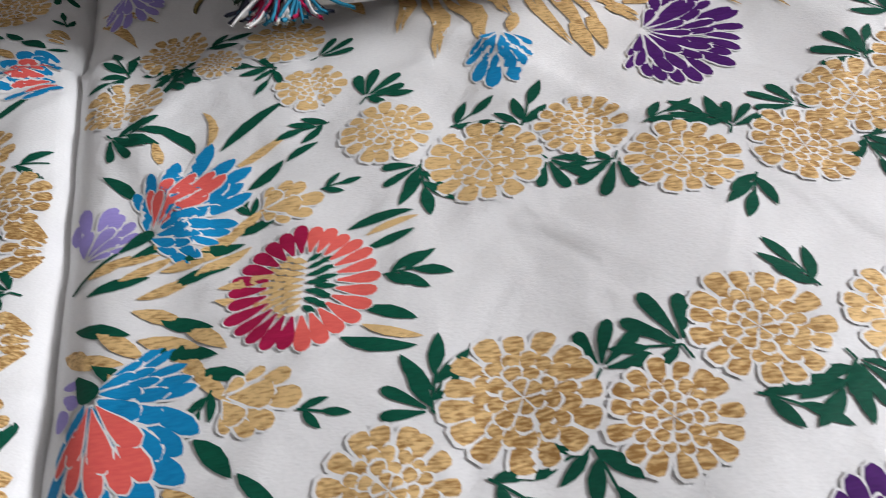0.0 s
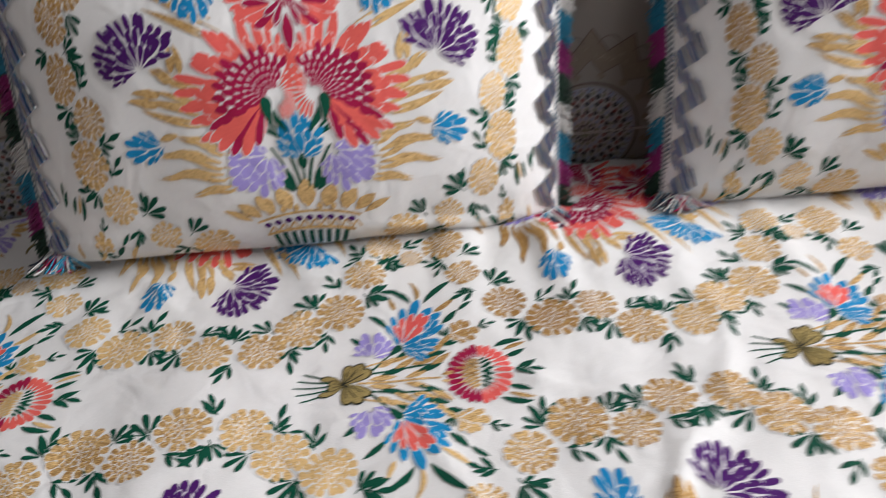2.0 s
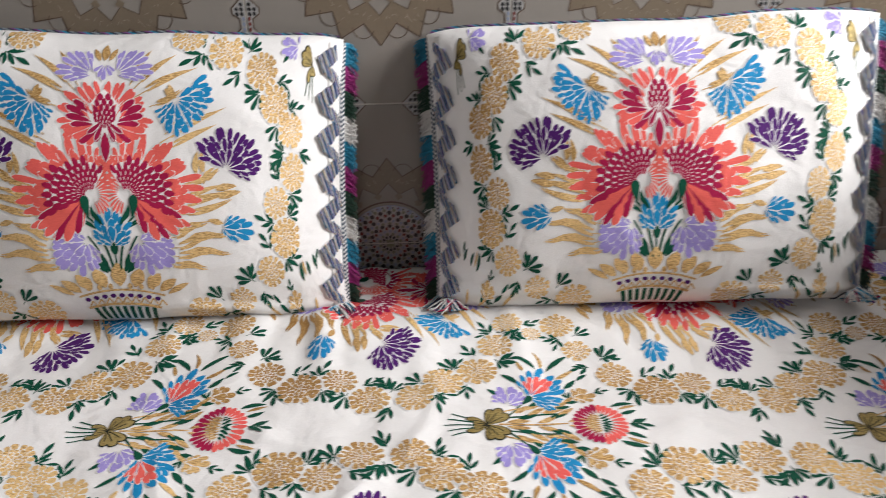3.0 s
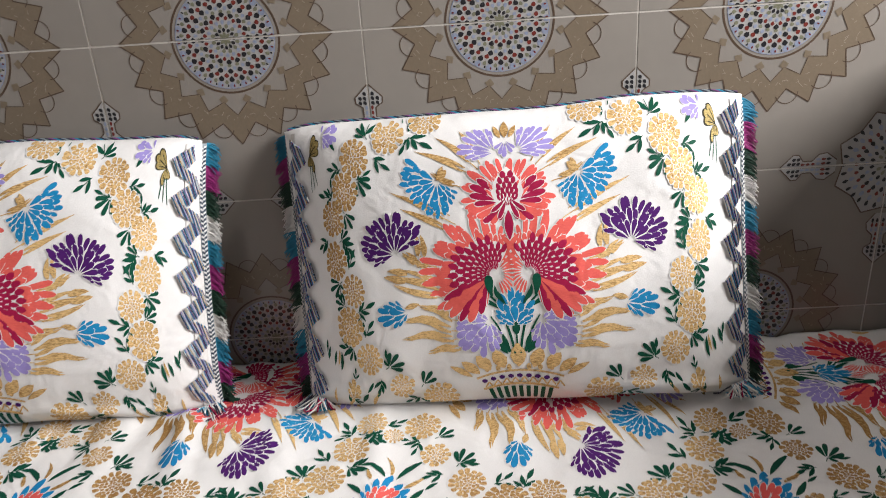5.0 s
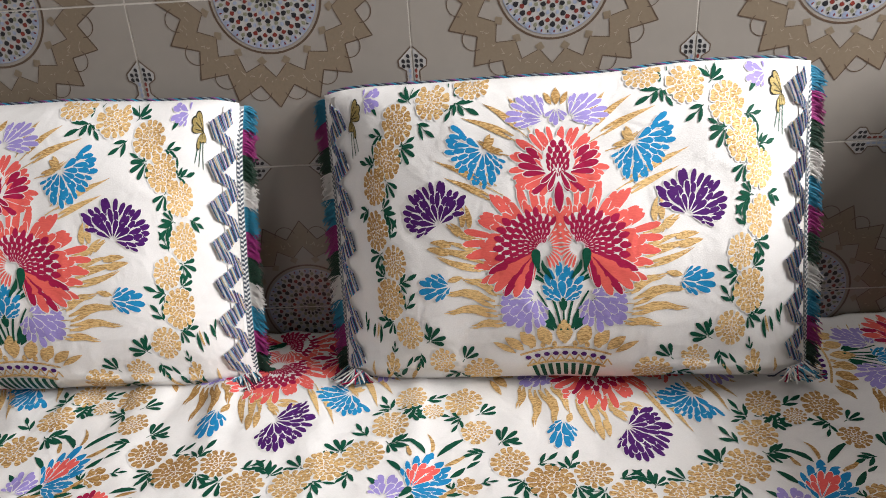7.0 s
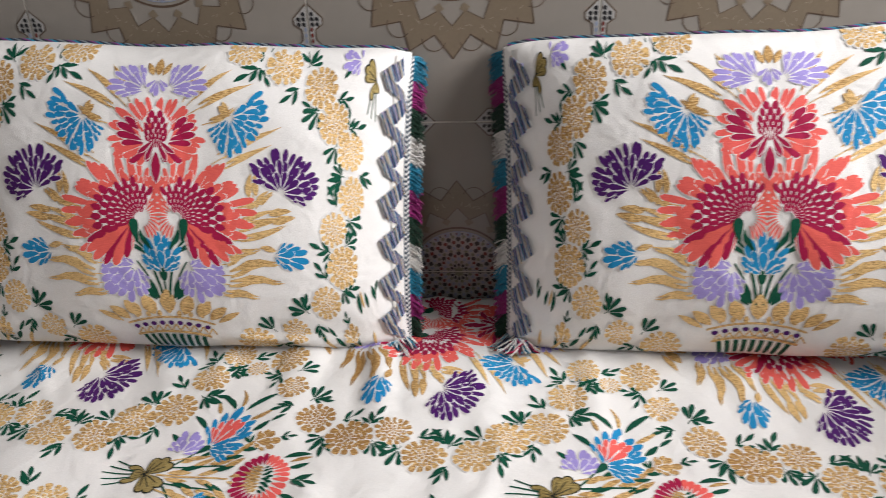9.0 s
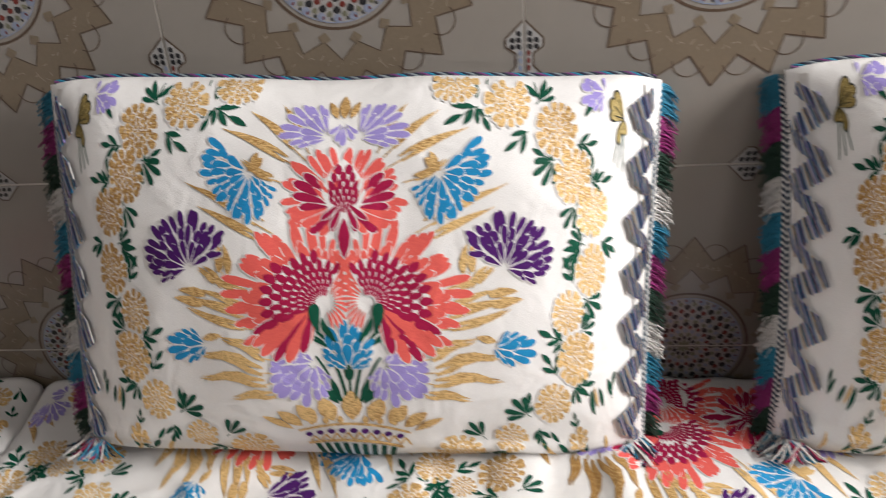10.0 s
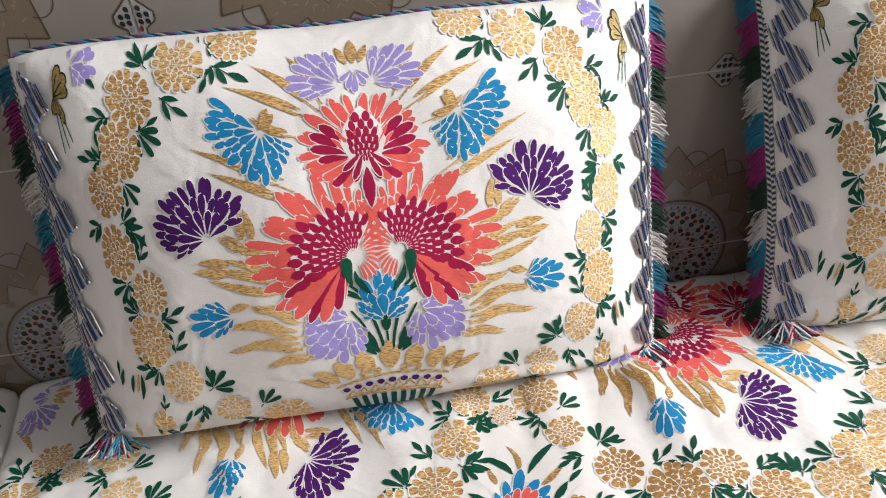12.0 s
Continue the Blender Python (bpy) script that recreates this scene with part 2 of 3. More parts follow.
def bloom(x, y, table, rings, colours, pitch, layer=0, tip="lance", jag=.07, gap=.0006, edge=.0011):
    """Rings of petals that fan out from x, y to an uneven outline. rings: inner and outer share of the reach."""
    out, a0, a1 = [], table[0][0], table[-1][0]
    mean = sum(r for q, r in table) / len(table)
    for k, ((f0, f1), c) in enumerate(zip(rings, colours)):
        n = max(3, round(radians(a1 - a0) * mean * (f0 * .35 + f1 * .65) / pitch))
        ring = []
        for i in range(n):
            a = a0 + (a1 - a0) * (i + (.5 if k % 2 == 0 else .12 + .76 * rnd.random() * .1)) / n
            reach = table_at(table, a)
            ring.append(wedge(x, y, a, max(.002, f0 * reach), f1 * reach * rnd.uniform(1 - jag, 1 + jag), (a1 - a0) / n * rnd.uniform(.96, 1.08), c, gap, tip, rnd.uniform(-5, 5), .45))
        out += outlined(ring, layer + k, edge)
    return out


def scales(x, y, a0, a1, rows, colour, reach, step, lift, width=.76):
    """Staggered rows of separate lancet scales within reach(angle), each row half a step turned against the last."""
    out = []
    n = int((a1 - a0) / step)
    for k, r in enumerate(rows):
        length = 1.42 * ((rows[k + 1] - r) if k + 1 < len(rows) else (r - rows[k - 1]))
        for i in range(n + 1):
            a = a0 + ((a1 - a0) - n * step) / 2 + (i + (.5 if k % 2 else 0)) * step
            if a > a1 or r + length * .5 > reach(a):
                continue
            d = radians(a)
            hw = r * math.tan(radians(step / 2)) * width * rnd.uniform(.92, 1.06)
            out.append(petal(x + (r - length * .5) * math.cos(d), y + (r - length * .5) * math.sin(d), a + rnd.uniform(-2, 2), length, hw, colour, "scale", rnd.uniform(-5, 5), lift))
    return out


def rosette(x, y, r, rot):
    n = 13 if r < 0.024 else 15
    rings = [[wedge(x, y, rot + 360 * i / n + rnd.uniform(-2.5, 2.5), .40 * r, r * rnd.uniform(.94, 1.07), 360 / n * rnd.uniform(.96, 1.06), "gold", .0010, "round", rnd.uniform(-4, 4), .8) for i in range(n)]]
    for k, (r0, r1, m) in enumerate(((.30, .68, n), (.14, .46, 9), (.02, .26, 6))):
        rings.append([wedge(x, y, rot + 360 * (i + .5 * (1 - k % 2)) / m + rnd.uniform(-3, 3), r0 * r, r1 * r * rnd.uniform(.92, 1.06), 360 / m, "gold", .0005, "lobe") for i in range(m)])
    out = []
    for k, ring in enumerate(rings):
        out += outlined(ring, k, .0014)
    return out


def sprig(x, y, ang, size, n=3, colour="green"):
    """A stem with slender leaves, one at its end and the rest to both sides."""
    c, q = math.cos(radians(ang)), math.sin(radians(ang))
    out = [petal(x, y, ang, size * .62, .0006, colour, "stem", 6), petal(x + c * size * .5, y + q * size * .5, ang + rnd.uniform(-8, 8), size * .62, size * .105, colour, "leaf", rnd.uniform(-18, 18))]
    for i in range(n - 1):
        side = 1 if i % 2 else -1
        f = .06 + .22 * (i // 2) + .08 * (i % 2)
        out.append(petal(x + c * size * f, y + q * size * f, ang + side * rnd.uniform(34, 52), size * rnd.uniform(.55, .72), size * .10, colour, "leaf", -side * 20))
    return out


def leaf_fan(x, y, ang, size, n=3):
    """Rounded leaflets that spread from one point, the middle one longest."""
    out = [petal(x, y, ang + 180, size * .25, .0006, "green", "stem")]
    for i in range(n):
        q = i - (n - 1) / 2
        a = ang + q * rnd.uniform(34, 42)
        out.append(petal(x + .10 * size * math.cos(radians(a)), y + .10 * size * math.sin(radians(a)), a, size * (.95 - .14 * abs(q)), size * .125, "green", "drop", -q * 14))
    return out


GARLAND = ((.118, -.249, .027), (.176, -.228, .021), (.230, -.182, .026), (.263, -.130, .031), (.247, -.077, .024), (.283, -.034, .028), (.282, .028, .027),
           (.249, .066, .028), (.226, .115, .028), (.168, .142, .026), (.112, .164, .024), (.138, .199, .015))


def design():
    """All motifs of one repeat: (name, strokes)."""
    sides, axis = [], []
    for i, (x, y, r) in enumerate(GARLAND):
        sides.append(("rosette", rosette(x, y, r, rnd.uniform(0, 30))))
    for i in range(len(GARLAND) - 1):
        (x0, y0, r0), (x1, y1, r1) = GARLAND[i], GARLAND[i + 1]
        mx, my = (x0 + x1) / 2, (y0 + y1) / 2
        along = math.degrees(math.atan2(y1 - y0, x1 - x0))
        for k, (side, size, n) in enumerate(((90 if i % 2 else -90, .034, 3 + i % 3), (-90 if i % 2 else 90, .030, 3 + i % 2), (90 if i % 2 else -90, .026, 3))):
            d = radians(along + side)
            g = .66 * min(r0, r1)
            lean = (38, -25, -50)[k] if i % 3 else (-38, 30, 52)[k]
            px, py = mx + g * math.cos(d), my + g * math.sin(d)
            if (i + k) % 3 == 1:
                sides.append(("leaf_fan", leaf_fan(px, py, along + side + lean * .5, size * .84, 3 + i % 2)))
            else:
                sides.append(("leaf_sprig", sprig(px, py, along + side + lean, size, n)))
    # three peonies
    crown = [(-32, .056), (0, .061), (30, .064), (60, .056), (90, .050), (120, .056), (150, .064), (180, .061), (212, .056)]
    top = bloom(0, .044, crown, ((.42, 1.0),), ("coral",), .0078, 0, "lobe", .08)
    skirt = []
    for q in (-1, 1):
        for i, (a, r1, c) in enumerate(((-28, .056, "coral"), (-42, .052, "coral"), (-55, .047, "crimson"), (-67, .042, "coral"), (-78, .036, "crimson"))):
            skirt.append(wedge(0, .046, a if q > 0 else 180 - a, .010, r1 * rnd.uniform(.95, 1.05), 13.5, c, .0004, "round", q * 10, .25))
    top += outlined(skirt, 1, .0010)
    wings = [wedge(0, .036, a if q > 0 else 180 - a, .016, r1, 14.5, "crimson", .0004, "lance", -4 * q, .25) for q in (-1, 1) for a, r1 in ((6, .046), (19, .054), (32, .058), (45, .054))]
    top += outlined(wings, 2, .0011)
    sheath = [wedge(0, .026, a, .016, .058 - .012 * abs(a - 90) / 36, 9.5, "coral" if abs(a - 90) > 8 else "crimson", .0005, "point", 0, .4) for a in range(46, 140, 11)]
    top += outlined(sheath, 3, .0011)
    top.append(petal(0, .022, 90, .064, .0225, "satin", "leaf", 0, .00105))
    top += scales(0, .020, 62, 118, (.016, .0215, .0275, .0340, .0410, .0485, .0560), "crimson", lambda a: .068 - .0009 * abs(a - 90), 11, .0013)
    base = [wedge(0, .046, -90 + 21 * k, .006, .036 - .0022 * abs(k), 19, "crimson", .0005, "point", 3 * k, .2) for k in (-2, 2, -1, 1)]
    top += outlined(base, 6, .0010) + outlined([petal(0, .026, -90, .040, .0064, "crimson", "leaf")], 7, .0011)
    axis.append(("peony", top))
    cx, cy = .024, -.060
    spread = [(-68, .062), (-55, .078), (-38, .090), (-15, .095), (5, .105), (30, .096), (60, .088), (90, .078), (112, .068)]
    low = bloom(cx, cy, spread, ((.52, 1.0), (.36, .78)), ("coral", "coral"), .0088, 0, "lobe", .08)
    flames = [wedge(cx, cy, a, .012, r1, 11, "coral", .0004, "point", b, .35) for a, r1, b in ((118, .066, 6), (130, .056, 8), (142, .044, 8), (154, .036, 8), (166, .031, 8), (178, .028, 10), (191, .028, 12), (205, .030, 14), (219, .032, 12), (233, .032, 8), (247, .030, 4))]
    low += outlined(flames, 2, .0009)
    bed = [wedge(cx, cy, a, .006, table_at(spread, a) * .60, 13, "satin", .0, "round", 0, 1) for a in range(-26, 116, 10)]
    low += [(c, pts, .0009) for c, pts, q in bed]
    low += scales(cx, cy, -30, 118, (.011, .0165, .0230, .0305, .0390, .0485, .0590), "crimson", lambda a: table_at(spread, a) * .73, 12.5, .0013)
    hang = [petal(cx + .010, cy - .006, a, q, w, c, "drop", b) for a, q, w, c, b in ((-16, .070, .0050, "crimson", -16), (-26, .078, .0060, "coral", -14), (-36, .078, .0066, "coral", -14), (-47, .074, .0052, "crimson", -14), (-58, .068, .0066, "coral", -12), (-70, .052, .0052, "crimson", -10))]
    low += outlined(hang, 5, .0010)
    sides.append(("peony", low))
    # blue, purple and lavender flowers
    sides.append(("blue_flower", bloom(.097, .072, [(-150, .030), (-115, .044), (-82, .052), (-48, .042), (-15, .049), (18, .055), (46, .052)], ((.62, 1), (.36, .76), (.12, .50)), ("blue",) * 3, .0078) +
                  [petal(.098, .074, 140, .020, .006, "gold", "leaf", 0, .0008), petal(.094, .076, 100, .018, .004, "gold", "leaf", 20, .0008), petal(.090, .070, 180, .018, .004, "gold", "leaf", 0, .0008)]))
    sides.append(("purple_flower", bloom(.164, -.026, [(-26, .036), (3, .061), (25, .061), (72, .059), (110, .056), (138, .055), (158, .040)], ((.60, 1), (.34, .76), (.10, .52)), ("purple",) * 3, .0080, edge=.0012)))
    sides.append(("blue_flower", bloom(.152, -.110, [(-62, .022), (-36, .039), (-10, .057), (20, .041), (52, .022)], ((.42, 1), (.12, .62)), ("blue",) * 2, .0076) +
                  [petal(.156, -.104, 165, .022, .0045, "gold", "leaf"), petal(.138, -.100, 190, .05, .0008, "gold", "stem", 25)]))
    sides.append(("lavender_flower", bloom(.036, -.128, [(-132, .022), (-100, .041), (-71, .055), (-23, .056), (20, .038), (62, .020)], ((.62, 1), (.36, .74), (.12, .48)), ("lavender",) * 3, .0076)))
    sides.append(("lavender_flower", bloom(.014, .108, [(-22, .030), (5, .051), (35, .051), (54, .046), (88, .028)], ((.52, 1), (.16, .66)), ("lavender",) * 2, .0066)))
    axis.append(("lavender_flower", bloom(0, .124, [(-150, .016), (-90, .024), (-30, .016)], ((.2, 1),), ("lavender",), .0060) +
                 [petal(0, .128, 90, .024, .006, "gold", "leaf"), petal(-.006, .128, 118, .02, .004, "gold", "leaf"), petal(.006, .128, 62, .02, .004, "gold", "leaf")]))
    axis.append(("blue_flower", bloom(0, -.136, [(8, .022), (35, .033), (60, .046), (90, .058), (120, .046), (145, .033), (172, .022)], ((.62, 1), (.38, .74), (.12, .50)), ("blue",) * 3, .0080, tip="point")))
    # stalks and hooks
    for s in range(4):
        sides.append(("stalk", [petal(.004 + .006 * s, -.178 + .003 * s, 84 - 9 * s, .062 - .002 * s, .0013 if s else .0017, "green", "stem", -14 - 4 * s)]))
    sides.append(("stalk", [petal(.012 + .004 * s, -.118 + .004 * s, 62 - 14 * s, .034, .0015, "green", "stem", -20) for s in range(3)]))
    sides.append(("stalk", [petal(.030, -.092, 74, .031, .0062, "green", "drop", 22, .0024), petal(.018, -.098, 52, .024, .0030, "green", "leaf", 40, .0022), petal(.012, -.104, 50, .022, .0026, "green", "leaf", 30, .0022)]))
    sides.append(("leaf_sprig", [petal(.014, -.178, 55, .036, .0052, "green", "leaf", -12), petal(.012, -.176, 75, .03, .004, "green", "leaf")]))
    axis.append(("stalk", [petal(0, -.128, -90, .022, .0055, "green", "scale"), petal(0, -.15, -90, .03, .0012, "green", "stem")]))
    # basket
    bask = [petal(0, -.199, 90, .038, .0115, "gold", "leaf")]
    for s in (-1, 1):
        for x, y, a, q, w in ((.021, -.201, 72, .033, .0105), (.041, -.204, 58, .031, .0100), (.057, -.209, 45, .032, .0080), (.068, -.214, 36, .036, .0050)):
            bask.append(petal(s * x, y, 90 + s * (a - 90), q, w, "gold", "leaf", -12 * s))
        for x in (.014, .030, .046):
            bask.append(petal(s * x, -.203 - x * .08, 90, .010, .0035, "gold", "scale"))
    for row, w in ((-.205, .0017), (-.229, .0020)):
        span = .062 if row > -.22 else .054
        for i in range(10):
            xa, xb = -span + span * .2 * i, -span + span * .2 * (i + 1)
            ya, yb = row - 3.2 * xa * xa, row - 3.2 * xb * xb
            bask.append(petal(xa, ya, math.degrees(math.atan2(yb - ya, xb - xa)), math.hypot(xb - xa, yb - ya) * 1.06, w, "gold", "stem"))
    for i in range(9):
        x = -.051 + .01275 * i
        y = -.211 - 3.0 * x * x
        bask.append(petal(x, y, -90, .0075, .0042, "purple", "scale"))
        bask.append(petal(x + .006, y - .006, -60, .012, .0011, "gold", "stem"))
        bask.append(petal(x + .006, y - .006, -120, .012, .0011, "gold", "stem"))
    for i in range(9):
        x = -.044 + .011 * i
        bask.append(petal(x, -.2335 - 2.2 * x * x, -90 - x * 260, .026, .0030, "green", "stem"))
    axis.append(("flower_basket", bask))
    # ribbon curls over the bouquet
    curls = []
    for sgn in (-1, 1):
        for x, y, a, q, w, b in ((.020, .172, 20, .026, .0040, 60), (.040, .176, -60, .024, .0034, 90), (.020, .172, -80, .014, .0030, -50)):
            for colour, f, up in (("dark", 1, .0), ("olive", .68, .0004)):
                curls.append(petal(sgn * x, y, a if sgn > 0 else 180 - a, q, w * f, colour, "flame", sgn * b, up))
    axis.append(("ribbon_curl", curls))
    # golden foliage
    for x, y, a, q, w, b in ((.050, .098, 48, .060, .0045, -20), (.058, .086, 33, .075, .0050, -18), (.040, .104, 66, .045, .0040, -15), (.072, .066, 20, .04, .004, 20),
                             (.088, .022, 34, .088, .0052, -16), (.090, .008, 30, .070, .0045, -10), (.092, .034, 44, .05, .0035, -10),
                             (.126, -.030, 100, .034, .0085, -30), (.134, -.040, 60, .024, .0060, -30), (.100, -.052, 20, .06, .005, 10),
                             (.098, -.078, 22, .082, .0058, -16), (.108, -.088, 8, .068, .0050, 18), (.150, -.060, 20, .034, .0105, -20), (.104, -.068, 30, .06, .0042, -20),
                             (.088, -.122, 14, .052, .0065, 20), (.092, -.138, 6, .078, .0075, 14), (.090, -.152, -10, .078, .0070, 22), (.082, -.166, -24, .050, .0060, 30)):
        nx, ny = -math.sin(radians(a)) * w * .56, math.cos(radians(a)) * w * .56
        wave = 24 if y < -.115 else 0
        sides.append(("gold_leaf", [petal(x + nx, y + ny, a, q * .93, w * .52, "gold", "flame", b - 3, 0, wave), petal(x - nx, y - ny, a, q, w * .56, "gold", "flame", b + 5, 0, wave),
                                    petal(x - .3 * q * math.cos(radians(a)), y - .3 * q * math.sin(radians(a)), a - 4, q * .34, .0007, "gold", "stem")]))
    # filler posy between two bands of garland
    ax = REP_R / 2
    bow = []
    for a, q, w, b in ((64, .036, .0075, -10), (40, .036, .0080, -10), (17, .030, .0068, -10), (-118, .017, .0052, 30), (-150, .030, .0046, 70)):
        for sgn in (-1, 1):
            d = 90 + sgn * (90 - a) if a > 0 else 90 + sgn * (90 - a)
            bow.append(petal(ax, .122, d, q, w, "dark", "drop", -sgn * b, .0002))
            bow.append(petal(ax, .122, d, q * .94, w * .80, "olive", "drop", -sgn * b, .0006))
            bow.append(petal(ax, .122, d, q * .70, w * .10, "dark", "stem", -sgn * b, .0011))
    bow += [petal(ax + .004 * k, .118, -90 + 7 * k, .050 - .004 * abs(k), .0010, "green", "stem", 4 * k) for k in (-2, -1, 0, 1, 2)]
    axis.append(("ribbon_bow", bow))
    ring = []
    for i in range(26):
        a = 360 * (i + .5) / 26
        d = radians(a)
        ring.append(petal(ax + .0215 * math.cos(d), .268 + .0165 * math.sin(d), a, .0195 * rnd.uniform(.9, 1.1), .0039, "crimson" if math.sin(d) < -.05 else "coral"))
    aster = outlined(ring, 0, .0007)
    for row, count in ((.2575, 8), (.2635, 9), (.2690, 8)):
        for i in range(count):
            x = (i - (count - 1) / 2) * .0041
            aster.append(petal(ax + x, row, -90 + x * 1800, .0092 - 10 * x * x, .0022, "gold", "drop"))
    for row, count in ((.2700, 7), (.2745, 6)):
        for i in range(count):
            x = (i - (count - 1) / 2) * .0050
            aster.append(petal(ax + x, row, 90 - x * 2600, .0105 - 14 * x * x, .0018, "green", "leaf"))
    axis.append(("aster", aster))
    axis.append(("leaf_sprig", sprig(ax, .305, 90, .030, 5)))
    for x, y, a, q, w, c, b in ((.020, .297, 76, .026, .0036, "green", -18), (.036, .288, 58, .034, .0040, "green", 34), (.030, .297, 60, .028, .0028, "gold", 18)):
        sides.append(("posy_leaf", [petal(ax - x, y, 180 - a, q, w, c, "leaf", -b)]))
    axis.append(("posy_stem", [petal(ax + .010 * k, .138, 90 - 12 * k, .09 - .01 * abs(k), .0012 if k else .0015, "green" if k % 2 else "gold", "stem", 10 * k) for k in (-2, -1, 0, 1, 2)]))
    for k in range(7):
        sides.append(("posy_leaf", [petal(ax - .004 - .006 * (k % 3), .150 + .013 * k, 90 + 14 + 9 * (k % 3), .030, .0042, "green" if k % 3 == 1 else "gold", "leaf", rnd.uniform(-20, 20))]))
    for k in range(8):
        px, py = ax - .022 - .0055 * (k % 4), .160 + .009 * k
        sides.append(("posy_leaf", [petal(px, py, 90 + 20 + 10 * (k % 4) + rnd.uniform(-10, 10), rnd.uniform(.022, .034), rnd.uniform(.0034, .0050), "green" if k % 3 == 2 else "gold", "leaf", rnd.uniform(-25, 25))]))
    sx, sy = .288, .182
    cup = [(42, .034), (85, .045), (109, .053), (140, .072), (162, .071), (180, .052), (205, .036)]
    heart = [(132, .046), (150, .054), (168, .047), (198, .026)]
    sides.append(("star_flower", bloom(sx, sy, cup, ((.56, 1), (.30, .74), (.10, .50)), ("blue",) * 3, .0098, 0, "point", .08) +
                  bloom(sx - .003, sy + .002, heart, ((.45, 1), (.10, .72)), ("coral",) * 2, .0080, 4, edge=.0008) + [petal(sx + .012, sy - .010, 140, .020, .0050, "green", "drop", 0, .0016), petal(sx + .034, sy - .030, 138, .034, .0012, "green", "stem", 6)]))
    for dx, dy, a, q, w, c, b in ((-.066, .014, 200, .036, .0042, "green", 60), (-.064, .030, 148, .050, .0046, "green", -26), (-.030, -.012, 215, .032, .0038, "green", 25), (-.028, .050, 128, .026, .0042, "green", 16),
                                  (-.045, .070, 140, .022, .0030, "green", -20), (.004, .046, 96, .024, .0038, "green", 20), (-.070, .022, 165, .036, .0030, "gold", 60), (-.048, .042, 118, .038, .0036, "gold", 22), (-.058, -.004, 200, .022, .0032, "gold", 0)):
        sides.append(("posy_leaf", [petal(sx + dx, sy + dy, a, q, w, c, "leaf" if c == "green" else "flame", b)]))
    sides.append(("lavender_flower", bloom(.302, .152, [(95, .020), (135, .034), (175, .042), (215, .034), (250, .020)], ((.55, 1), (.14, .66)), ("lavender",) * 2, .0072)))
    sides.append(("posy_leaf", [petal(.282, .142, 215, .022, .0036, "green", "leaf", 20)]))
    sides.append(("small_blossom", bloom(.278, .240, [(40, .016), (90, .036), (130, .028), (180, .016)], ((.45, 1), (.1, .62)), ("gold",) * 2, .0085)))
    sides.append(("leaf_sprig", sprig(.268, .272, 100, .020, 3)))
    sides.append(("leaf_sprig", sprig(.282, .236, 200, .020, 3)))
    cell = list(axis)
    for name, st in sides:
        cell += [(name, st), (name, mirrored(st))]
    return cell


CELL = design()
MOTIF_LABEL = {"leaf_fan": "dark green woven leaflets", "rosette": "gold woven rosette", "leaf_sprig": "dark green woven leaves", "peony": "coral and crimson woven peony", "flower_basket": "gold woven basket"}


def lay(strokes, to_world, inside, parent, name):
    """Weave a motif onto a surface: to_world(r, u, lift) gives the place of a fabric point."""
    verts, faces, slots, fs = [], [], [], []
    for colour, pts, lift in strokes:
        if not all(inside(x, y) for x, y, *_ in pts):
            continue
        if colour not in slots:
            slots.append(colour)
        k, b = slots.index(colour), len(verts)
        for x, y, dx, dy, w in pts:
            up = min(.00020, .08 * w)
            verts += [to_world(x - dy * w, y + dx * w, .0002 + lift), to_world(x, y, .0002 + up + lift), to_world(x + dy * w, y - dx * w, .0002 + lift)]
        for i in range(len(pts) - 1):
            for j in (0, 1):
                a = b + 3 * i + j
                faces.append((a, a + 1, a + 4, a + 3))
                fs.append(k)
    if faces:
        ob = mesh_object(name, verts, faces, None, parent, True, slots, fs)
        if name in MOTIF_LABEL:
            tagged(ob, MOTIF_LABEL[name])


# ---- bench mattress ----
PHI = radians(-3.1)


def seat_height(x, y):
    """Top of the mattress: soft hollows, pull creases below the cushions."""
    h = 0.45 + .010 * (noise.noise((x * 3.1, y * 3.1, 2.2))) + .0055 * noise.noise((x * 8, y * 8, 5.1)) + .0026 * noise.noise((x * 22, y * 22, 8.1)) + .0008 * noise.noise((x * 55, y * 55, 4.4))
    h += .006 * max(0, min(1, (y - .55) / .2))
    c = noise.noise((x * 2 + y * 5, y * 2 - x * 4, 9.3))
    h += .009 * max(0, 1 - abs(c) * 8) ** 1.5 * max(0, noise.noise((x * 2.2, y * 2.2, 1.7)) + .30)
    near = max(0, min(1, (y - .50) / .2))
    h += .016 * near * max(0, noise.noise((x * 15, y * 3 + x * 2, 3.3)))
    edge = max(0, (.20 - y) / .08)
    return h - .05 * edge * edge


def seam(y):
    """The line where the two mattress covers meet."""
    return -.213 - (y - .435) * .165


